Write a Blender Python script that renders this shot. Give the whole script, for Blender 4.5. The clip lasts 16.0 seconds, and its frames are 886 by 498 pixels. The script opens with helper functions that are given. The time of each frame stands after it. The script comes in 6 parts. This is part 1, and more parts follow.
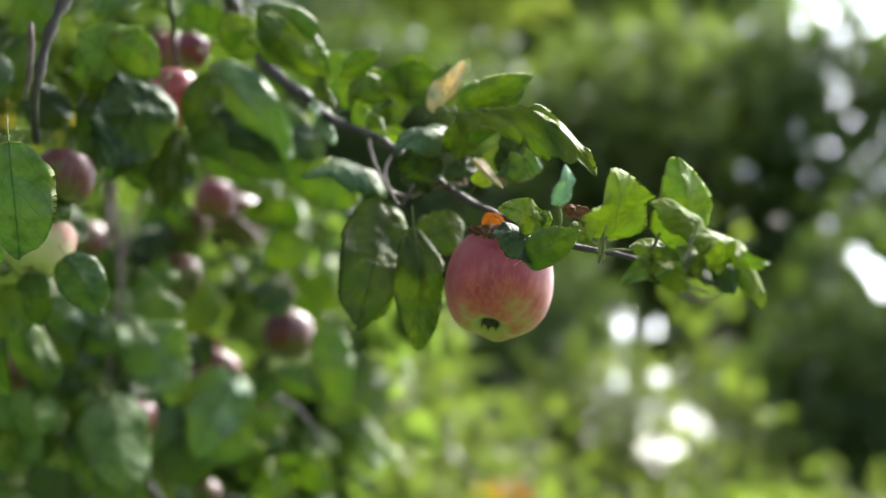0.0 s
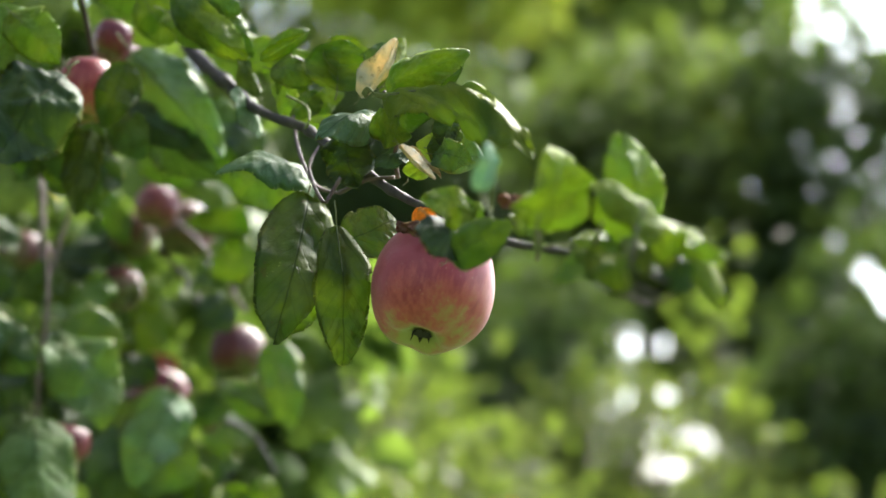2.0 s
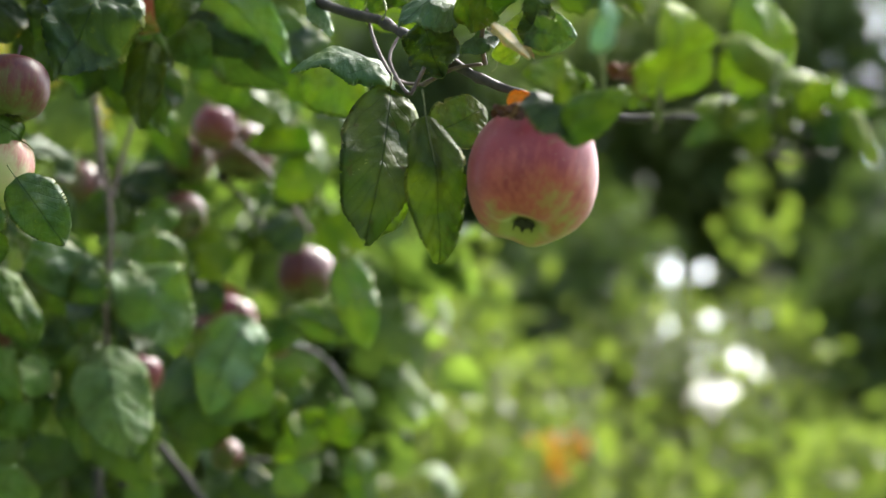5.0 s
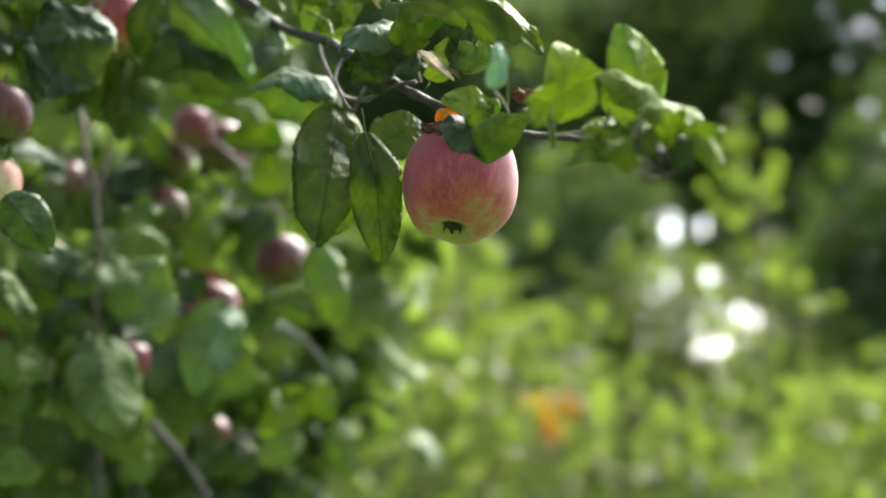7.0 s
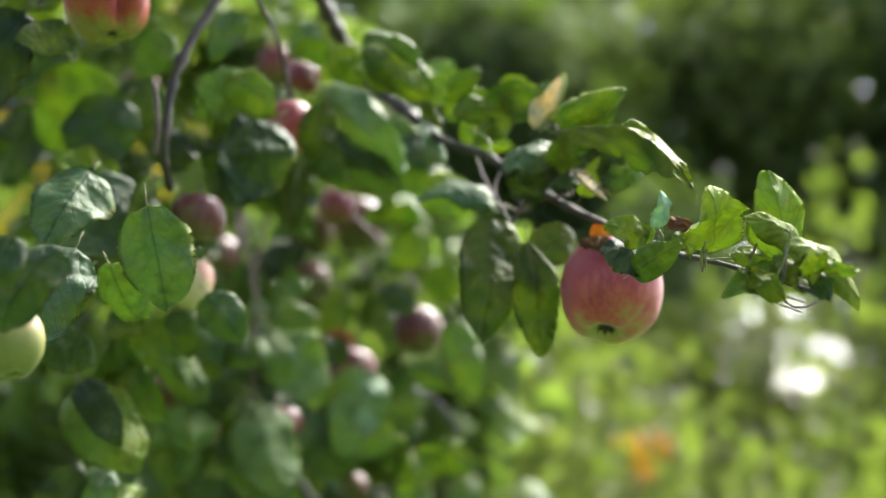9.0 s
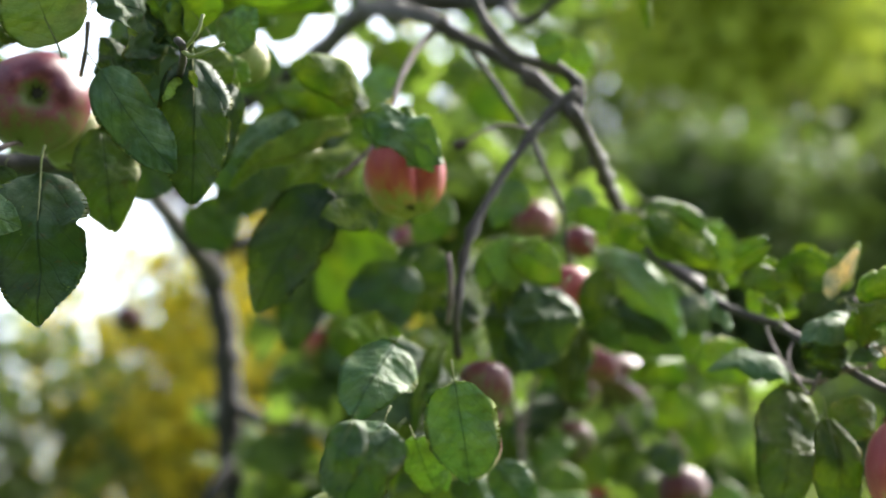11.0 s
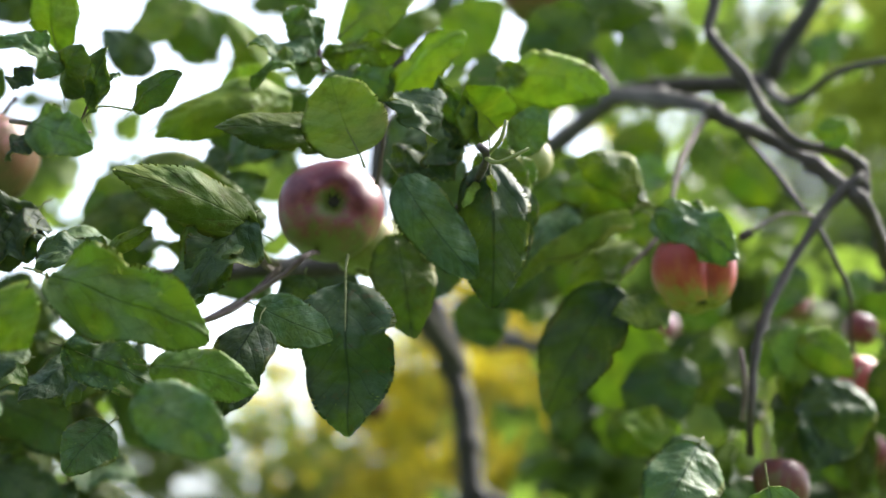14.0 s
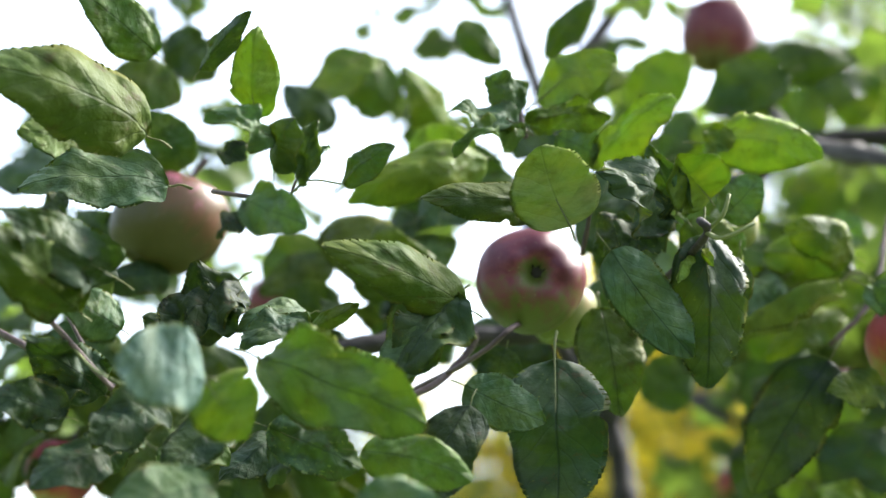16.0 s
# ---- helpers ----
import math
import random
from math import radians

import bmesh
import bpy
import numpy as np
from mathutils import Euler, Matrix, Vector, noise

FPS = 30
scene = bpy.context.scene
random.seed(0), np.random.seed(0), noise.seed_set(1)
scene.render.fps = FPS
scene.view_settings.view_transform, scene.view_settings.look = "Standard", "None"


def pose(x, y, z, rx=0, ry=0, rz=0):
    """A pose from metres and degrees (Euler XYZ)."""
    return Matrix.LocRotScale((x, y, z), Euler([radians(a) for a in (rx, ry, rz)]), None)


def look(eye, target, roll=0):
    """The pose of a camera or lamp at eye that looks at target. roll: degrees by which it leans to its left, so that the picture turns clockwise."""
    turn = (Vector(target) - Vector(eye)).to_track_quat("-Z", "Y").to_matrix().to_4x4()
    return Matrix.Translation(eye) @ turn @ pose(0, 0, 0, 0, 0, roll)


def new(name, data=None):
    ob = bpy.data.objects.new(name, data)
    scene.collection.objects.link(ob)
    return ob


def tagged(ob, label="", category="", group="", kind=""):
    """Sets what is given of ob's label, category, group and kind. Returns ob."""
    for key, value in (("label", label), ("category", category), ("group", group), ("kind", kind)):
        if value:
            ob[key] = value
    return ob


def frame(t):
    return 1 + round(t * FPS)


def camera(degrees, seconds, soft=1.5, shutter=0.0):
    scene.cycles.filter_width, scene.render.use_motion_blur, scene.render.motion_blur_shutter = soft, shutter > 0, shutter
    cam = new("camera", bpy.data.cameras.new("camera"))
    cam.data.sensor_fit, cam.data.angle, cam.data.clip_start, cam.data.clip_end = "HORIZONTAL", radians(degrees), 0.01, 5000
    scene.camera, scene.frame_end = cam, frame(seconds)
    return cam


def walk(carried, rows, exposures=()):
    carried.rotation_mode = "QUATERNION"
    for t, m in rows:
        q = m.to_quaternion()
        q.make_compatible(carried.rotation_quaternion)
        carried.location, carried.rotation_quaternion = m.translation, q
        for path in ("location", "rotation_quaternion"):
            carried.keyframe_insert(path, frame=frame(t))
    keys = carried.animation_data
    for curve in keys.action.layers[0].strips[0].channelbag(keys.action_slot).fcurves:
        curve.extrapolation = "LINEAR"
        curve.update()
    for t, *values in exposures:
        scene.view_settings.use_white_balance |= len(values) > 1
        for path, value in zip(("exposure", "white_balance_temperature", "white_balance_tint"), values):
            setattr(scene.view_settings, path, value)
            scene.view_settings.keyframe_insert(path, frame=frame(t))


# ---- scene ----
cam = camera(32.0, 16.0, soft=1.5)
PATH = [
    (0, (-0.01, -0.864, 1.62), (0.114, 1.105, 1.948), 5.2),
    (0.5, (0.001, -0.855, 1.632), (0.116, 1.114, 1.962), 5.0),
    (1, (0.011, -0.815, 1.633), (0.13, 1.153, 1.97), 3.9),
    (1.5, (0.026, -0.797, 1.637), (0.137, 1.171, 1.977), 3.8),
    (2, (0.039, -0.755, 1.632), (0.151, 1.211, 1.985), 4.7),
    (2.5, (0.035, -0.733, 1.624), (0.149, 1.234, 1.969), 3.8),
    (3, (0.023, -0.713, 1.625), (0.12, 1.255, 1.97), 4.4),
    (3.5, (0.025, -0.701, 1.632), (0.109, 1.272, 1.951), 3.9),
    (4, (0.038, -0.69, 1.627), (0.091, 1.285, 1.937), 3.1),
    (4.5, (0.027, -0.7, 1.627), (0.087, 1.277, 1.921), 4.0),
    (5, (0.012, -0.706, 1.614), (0.084, 1.274, 1.886), 2.1),
    (5.2, (0.015, -0.716, 1.615), (0.095, 1.265, 1.876), 1.9),
    (7.3, (0.047, -0.823, 1.622), (0.099, 1.164, 1.842), -0.2),
    (7.5, (0.05, -0.833, 1.623), (0.081, 1.155, 1.84), -0.4),
    (8, (0.031, -0.849, 1.632), (0.054, 1.14, 1.841), -0.8),
    (8.5, (0.025, -0.91, 1.628), (0.021, 1.077, 1.857), -0.1),
    (9, (-0.009, -0.925, 1.652), (-0.04, 1.058, 1.908), 0.8),
    (9.5, (-0.018, -0.905, 1.668), (-0.133, 1.069, 1.963), 2.0),
    (10, (-0.036, -0.934, 1.67), (-0.225, 1.03, 1.998), 1.4),
    (10.2, (-0.044, -0.932, 1.669), (-0.255, 1.026, 2.017), 1.7),
    (12.3, (-0.068, -0.957, 1.687), (-0.497, 0.937, 2.165), 1.8),
    (12.5, (-0.07, -0.959, 1.689), (-0.51, 0.933, 2.165), 1.8),
    (13, (-0.071, -0.945, 1.68), (-0.555, 0.933, 2.169), 2.5),
    (13.5, (-0.09, -0.944, 1.677), (-0.611, 0.921, 2.181), 2.6),
    (14, (-0.12, -0.941, 1.69), (-0.674, 0.915, 2.19), 2.6),
    (14.5, (-0.146, -0.942, 1.708), (-0.723, 0.911, 2.192), 3.4),
    (15, (-0.158, -0.933, 1.707), (-0.795, 0.894, 2.21), 3.7),
    (15.5, (-0.169, -0.932, 1.713), (-0.829, 0.887, 2.219), 3.4),
    (16, (-0.174, -0.93, 1.721), (-0.879, 0.867, 2.246), 4.2),
]
EXPOSURES = [(0, 3.06, 6120, 9), (8, 3.06, 6150, 9), (10.2, 3.06, 6220, 9), (13, 3.08, 6230, 9.5), (16, 3.16, 6060, 10.5)]
walk(cam, [(t, look(eye, target, roll)) for t, eye, target, roll in PATH], EXPOSURES)
cam.data.dof.use_dof = True
cam.data.dof.focus_distance = 0.80
cam.data.dof.aperture_fstop = cam.data.lens / 1000 / 0.0138

# ---- light ----
SUN_UP, SUN_TURN = 47, 34
world = bpy.data.worlds.new("sky")
world.use_nodes = True
scene.world = world
wn = world.node_tree.nodes
sky = wn.new("ShaderNodeTexSky")
sky.sky_type = "NISHITA"
sky.sun_disc = False
sky.sun_elevation, sky.sun_rotation = radians(SUN_UP), radians(SUN_TURN)
sky.air_density, sky.dust_density, sky.ozone_density = 1.0, 4.0, 1.0
haze = wn.new("ShaderNodeMix")
haze.data_type = "RGBA"
haze.inputs[0].default_value = 0.5
grey = wn.new("ShaderNodeRGBToBW")
world.node_tree.links.new(sky.outputs["Color"], grey.inputs[0])
world.node_tree.links.new(sky.outputs["Color"], haze.inputs[6])
warm = wn.new("ShaderNodeMix")
warm.data_type, warm.blend_type = "RGBA", "MULTIPLY"
warm.inputs[0].default_value, warm.inputs[7].default_value = 1.0, (0.98, 1.0, 1.0, 1)
world.node_tree.links.new(grey.outputs[0], warm.inputs[6])
world.node_tree.links.new(warm.outputs[2], haze.inputs[7])
world.node_tree.links.new(haze.outputs[2], wn["Background"].inputs["Color"])
wn["Background"].inputs["Strength"].default_value = 0.090
sun_dir = Vector((math.sin(radians(SUN_TURN)) * math.cos(radians(SUN_UP)), math.cos(radians(SUN_TURN)) * math.cos(radians(SUN_UP)), math.sin(radians(SUN_UP))))
sun = new("sun", bpy.data.lights.new("sun", "SUN"))
sun.data.energy, sun.data.angle, sun.data.color = 2.2, radians(30), (1.0, 0.93, 0.80)
sun.matrix_world = look(sun_dir * 60, (0, 0, 0))

# ---- materials ----


def material(name):
    m = bpy.data.materials.new(name)
    m.use_nodes = True
    n = m.node_tree.nodes
    return m, n, m.node_tree.links, n["Principled BSDF"]


def math_node(n, l, op, a, b=None, c=None):
    k = n.new("ShaderNodeMath")
    k.operation = op
    for i, v in enumerate((a, b, c)):
        if v is None:
            continue
        if isinstance(v, (int, float)):
            k.inputs[i].default_value = v
        else:
            l.new(v, k.inputs[i])
    return k.outputs[0]


def mixed(n, l, fac, a, b, blend="MIX"):
    k = n.new("ShaderNodeMix")
    k.data_type, k.blend_type = "RGBA", blend
    for i, v in ((0, fac), (6, a), (7, b)):
        if isinstance(v, (int, float)):
            k.inputs[i].default_value = v
        elif isinstance(v, tuple):
            k.inputs[i].default_value = (*v, 1)
        else:
            l.new(v, k.inputs[i])
    return k.outputs[2]


def ramp(n, l, src, stops):
    k = n.new("ShaderNodeValToRGB")
    els = k.color_ramp.elements
    while len(els) < len(stops):
        els.new(0.5)
    for e, (p, c) in zip(els, stops):
        e.position, e.color = p, (*c, 1)
    l.new(src, k.inputs[0])
    return k.outputs[0]


def noise_tex(n, l, coord, scale, detail=3.0, rough=0.55):
    k = n.new("ShaderNodeTexNoise")
    k.inputs["Scale"].default_value, k.inputs["Detail"].default_value, k.inputs["Roughness"].default_value = scale, detail, rough
    if coord is not None:
        l.new(coord, k.inputs["Vector"])
    return k.outputs["Fac"]


def leaf_material(name, dark, mid, light, joined=False, spots=0.5, gloss=0.36, thin=0.35, glow=(0.3, 0.5, 0.05), veins=1.0, sheen=0.26):
    """Leaf blade: midrib and side veins laid out on the leaf's own width and length, mottling, brown specks, light that shines through."""
    m, n, l, p = material(name)
    uv = n.new("ShaderNodeTexCoord")
    xyz = n.new("ShaderNodeSeparateXYZ")
    l.new(uv.outputs["UV"], xyz.inputs[0])
    if joined:
        rnd = n.new("ShaderNodeNewGeometry").outputs["Random Per Island"]
    else:
        rnd = n.new("ShaderNodeObjectInfo").outputs["Random"]
    shift = n.new("ShaderNodeVectorMath")
    shift.operation = "MULTIPLY_ADD"
    l.new(rnd, shift.inputs[0])
    shift.inputs[1].default_value = (37.0, 61.0, 23.0)
    even = n.new("ShaderNodeMapping")
    even.inputs["Scale"].default_value = (0.6, 1.0, 1.0)
    l.new(uv.outputs["UV"], even.inputs["Vector"])
    l.new(even.outputs[0], shift.inputs[2])
    at = shift.outputs[0]
    # Tone spread per leaf is widened to paint lit against shaded leaves.
    col = ramp(n, l, rnd, [(0.0, tuple(c * 0.62 for c in dark)), (0.3, dark), (0.58, mid), (0.88, light), (1.0, tuple(c * 1.45 for c in light))])
    big = noise_tex(n, l, at, 2.6, 3.0, 0.6)
    col = mixed(n, l, ramp(n, l, big, [(0.35, (0, 0, 0)), (0.7, (0.75, 0.75, 0.75))]), col, (mid[0] * 2.0 + 0.012, mid[1] * 1.5, mid[2] * 1.0))
    deep = noise_tex(n, l, at, 5.5, 4.0, 0.6)
    col = mixed(n, l, ramp(n, l, deep, [(0.48, (0, 0, 0)), (0.75, (0.6, 0.6, 0.6))]), col, tuple(c * 0.45 for c in dark))
    lat = math_node(n, l, "ABSOLUTE", math_node(n, l, "SUBTRACT", xyz.outputs[0], 0.5))
    rib = math_node(n, l, "SUBTRACT", 1.0, math_node(n, l, "MINIMUM", math_node(n, l, "DIVIDE", lat, 0.018), 1.0))
    wob = noise_tex(n, l, at, 3.0, 2.0)
    ph = math_node(n, l, "FRACT", math_node(n, l, "MULTIPLY", math_node(n, l, "SUBTRACT", xyz.outputs[1], math_node(n, l, "MULTIPLY_ADD", wob, 0.22, math_node(n, l, "MULTIPLY", lat, 0.8))), 6.0))
    tri = math_node(n, l, "ABSOLUTE", math_node(n, l, "SUBTRACT", ph, 0.5))
    vein = math_node(n, l, "SUBTRACT", 1.0, math_node(n, l, "MINIMUM", math_node(n, l, "DIVIDE", tri, 0.08), 1.0))
    net = math_node(n, l, "MAXIMUM", rib, math_node(n, l, "MULTIPLY", vein, 0.35))
    front = mixed(n, l, math_node(n, l, "MULTIPLY", net, 0.4), col, (mid[0] * 2.2 + 0.02, mid[1] * 1.9 + 0.02, mid[2] * 1.4 + 0.01) if veins > 0 else tuple(c * 0.3 for c in dark))
    if not joined:
        spk = noise_tex(n, l, at, 11.0, 4.0, 0.65)
        spk = math_node(n, l, "MULTIPLY", math_node(n, l, "GREATER_THAN", spk, 0.64), spots)
        front = mixed(n, l, spk, front, (0.09, 0.05, 0.018))
        edge = math_node(n, l, "MULTIPLY", math_node(n, l, "GREATER_THAN", math_node(n, l, "ADD", lat, math_node(n, l, "MULTIPLY", big, 0.3)), 0.60), 0.35)
        front = mixed(n, l, edge, front, (0.22, 0.19, 0.04))
        bump = n.new("ShaderNodeBump")
        bump.inputs["Strength"].default_value, bump.inputs["Distance"].default_value = 0.5, 0.003
        fine = noise_tex(n, l, at, 16.0, 3.0)
        puff = math_node(n, l, "ADD", math_node(n, l, "MULTIPLY", net, -0.6), math_node(n, l, "ADD", math_node(n, l, "MULTIPLY", tri, 0.35), math_node(n, l, "ADD", math_node(n, l, "MULTIPLY", fine, 0.9), math_node(n, l, "MULTIPLY", deep, 1.6))))
        l.new(puff, bump.inputs["Height"])
        l.new(bump.outputs[0], p.inputs["Normal"])
    l.new(front, p.inputs["Base Color"])
    l.new(math_node(n, l, "MULTIPLY_ADD", deep, 0.24, (gloss + 0.14 if joined else gloss + 0.03)), p.inputs["Roughness"])
    p.inputs["Specular IOR Level"].default_value = 0.2 if joined else sheen
    tr = n.new("ShaderNodeBsdfTranslucent")
    lit = mixed(n, l, 1.0, mixed(n, l, 0.35 if joined else 0.24, col, glow), (1.25, 1.2, 0.95), "MULTIPLY")
    l.new(mixed(n, l, math_node(n, l, "MULTIPLY", net, 0.65), lit, tuple(c * 0.8 for c in mid)), tr.inputs["Color"])
    mx = n.new("ShaderNodeMixShader")
    mx.inputs[0].default_value = thin
    l.new(p.outputs[0], mx.inputs[1])
    l.new(tr.outputs[0], mx.inputs[2])
    l.new(mx.outputs[0], n["Material Output"].inputs["Surface"])
    return m


M_LEAF = leaf_material("leaf_green", (0.034, 0.074, 0.020), (0.062, 0.122, 0.030), (0.106, 0.182, 0.044), thin=0.42, veins=-1)
# Dark glossy leaf; on shaded leaves the tone also stands in for shade.
M_DARK = leaf_material("leaf_dark", (0.018, 0.042, 0.020), (0.032, 0.068, 0.030), (0.054, 0.100, 0.042), gloss=0.42, thin=0.30, veins=-1, sheen=0.28)
M_OLIVE = leaf_material("leaf_olive", (0.041, 0.071, 0.014), (0.060, 0.102, 0.019), (0.086, 0.136, 0.026), spots=0.6, gloss=0.44, thin=0.38, veins=-1)
# Lighter leaf copy: painted light for leaves low in the shaded crown.
M_LIGHTENED = leaf_material("leaf_lightened", (0.052, 0.100, 0.036), (0.092, 0.162, 0.056), (0.145, 0.232, 0.086), thin=0.42, veins=-1)
M_LIME = leaf_material("leaf_lime", (0.080, 0.147, 0.021), (0.124, 0.206, 0.028), (0.171, 0.266, 0.038), thin=0.5)
M_YOUNG = leaf_material("leaf_young", (0.11, 0.175, 0.022), (0.16, 0.235, 0.030), (0.21, 0.29, 0.040), spots=0.35, gloss=0.42, thin=0.5, veins=-1)
M_MIST = leaf_material("leaf_misty", (0.055, 0.100, 0.084), (0.070, 0.122, 0.104), (0.088, 0.145, 0.125), spots=0.1, gloss=0.55, thin=0.3, sheen=0.3)
M_PALE = leaf_material("leaf_pale", (0.15, 0.27, 0.23), (0.20, 0.35, 0.31), (0.29, 0.46, 0.42), spots=0.1, gloss=0.6, thin=0.3, glow=(0.4, 0.6, 0.5))
# Bluish sky sheen of upward-facing leaves is put into this base colour.
M_BLUE = leaf_material("leaf_bluish", (0.038, 0.081, 0.040), (0.063, 0.123, 0.058), (0.103, 0.179, 0.087), spots=0.25, gloss=0.38, thin=0.34, sheen=0.27, veins=-1)
M_UNDER = leaf_material("leaf_underside", (0.094, 0.138, 0.046), (0.132, 0.187, 0.061), (0.176, 0.237, 0.083), spots=0.2, gloss=0.62, thin=0.42, sheen=0.15)
M_DRY = leaf_material("leaf_dry", (0.05, 0.025, 0.02), (0.10, 0.05, 0.035), (0.2, 0.11, 0.06), spots=0.6, gloss=0.7, thin=0.15, glow=(0.2, 0.1, 0.05))
M_ORANGE = leaf_material("leaf_orange", (0.40, 0.19, 0.016), (0.48, 0.24, 0.018), (0.56, 0.29, 0.024), spots=0.5, gloss=0.6, thin=0.4, glow=(0.8, 0.4, 0.02))
# Orange tone that paints warm sunlit patches.
M_SUNPATCH = leaf_material("orange_sun_patch", (0.28, 0.13, 0.012), (0.36, 0.17, 0.014), (0.42, 0.22, 0.02), joined=True, gloss=0.6, thin=0.3, glow=(0.5, 0.25, 0.02))
M_CREAM = leaf_material("leaf_cream", (0.42, 0.41, 0.33), (0.48, 0.46, 0.36), (0.55, 0.53, 0.43), spots=0.7, gloss=0.7, thin=0.3, glow=(0.6, 0.6, 0.3))
M_CROWN = leaf_material("leaf_crown", (0.012, 0.034, 0.015), (0.042, 0.082, 0.025), (0.11, 0.16, 0.04), joined=True, thin=0.3)
M_HEDGE = leaf_material("leaf_hedge", (0.010, 0.024, 0.012), (0.024, 0.048, 0.018), (0.060, 0.098, 0.030), joined=True, thin=0.22)
# Light green foliage, raised further to stand for sun on the far crowns.
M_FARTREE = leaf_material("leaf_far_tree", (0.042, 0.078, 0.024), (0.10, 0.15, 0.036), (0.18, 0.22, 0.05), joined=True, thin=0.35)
M_MIDTREE = leaf_material("leaf_middle_tree", (0.024, 0.042, 0.016), (0.052, 0.078, 0.025), (0.10, 0.13, 0.04), joined=True, thin=0.3)
M_SAPLING = leaf_material("leaf_sapling", (0.030, 0.048, 0.012), (0.058, 0.080, 0.018), (0.105, 0.13, 0.026), joined=True, thin=0.4)
M_SHRUB = leaf_material("leaf_shrub", (0.019, 0.031, 0.012), (0.046, 0.058, 0.019), (0.090, 0.096, 0.032), joined=True, thin=0.36)
# Sunlight on the tree top is put into this raised lime colour.
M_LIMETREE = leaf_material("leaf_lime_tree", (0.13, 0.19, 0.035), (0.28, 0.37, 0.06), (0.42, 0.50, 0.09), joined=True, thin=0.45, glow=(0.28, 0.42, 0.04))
# Brightened yellow: painted sunlight for leaves that the sun lamp hardly reaches.
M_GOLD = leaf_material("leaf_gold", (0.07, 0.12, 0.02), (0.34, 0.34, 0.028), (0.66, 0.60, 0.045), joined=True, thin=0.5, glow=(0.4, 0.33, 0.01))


def bark_material(name, a, b, c):
    m, n, l, p = material(name)
    tc = n.new("ShaderNodeTexCoord")
    f1 = noise_tex(n, l, tc.outputs["Object"], 60.0, 5.0, 0.65)
    f2 = noise_tex(n, l, tc.outputs["Object"], 260.0, 3.0)
    col = ramp(n, l, f1, [(0.3, a), (0.5, b), (0.72, c)])
    col = mixed(n, l, math_node(n, l, "MULTIPLY", f2, 0.5), col, tuple(v * 0.5 for v in a))
    l.new(col, p.inputs["Base Color"])
    p.inputs["Roughness"].default_value = 0.75
    bump = n.new("ShaderNodeBump")
    bump.inputs["Strength"].default_value, bump.inputs["Distance"].default_value = 0.7, 0.002
    l.new(math_node(n, l, "ADD", f1, math_node(n, l, "MULTIPLY", f2, 0.5)), bump.inputs["Height"])
    l.new(bump.outputs[0], p.inputs["Normal"])
    return m


M_BARK = bark_material("bark", (0.018, 0.014, 0.012), (0.036, 0.028, 0.024), (0.086, 0.070, 0.060))
M_BARKDARK = bark_material("bark_old", (0.011, 0.009, 0.008), (0.024, 0.019, 0.017), (0.056, 0.047, 0.040))
M_TWIG = bark_material("twig_bark", (0.06, 0.038, 0.034), (0.12, 0.082, 0.075), (0.22, 0.18, 0.165))
M_STALK = bark_material("leaf_stalk", (0.10, 0.13, 0.04), (0.17, 0.19, 0.06), (0.24, 0.24, 0.09))


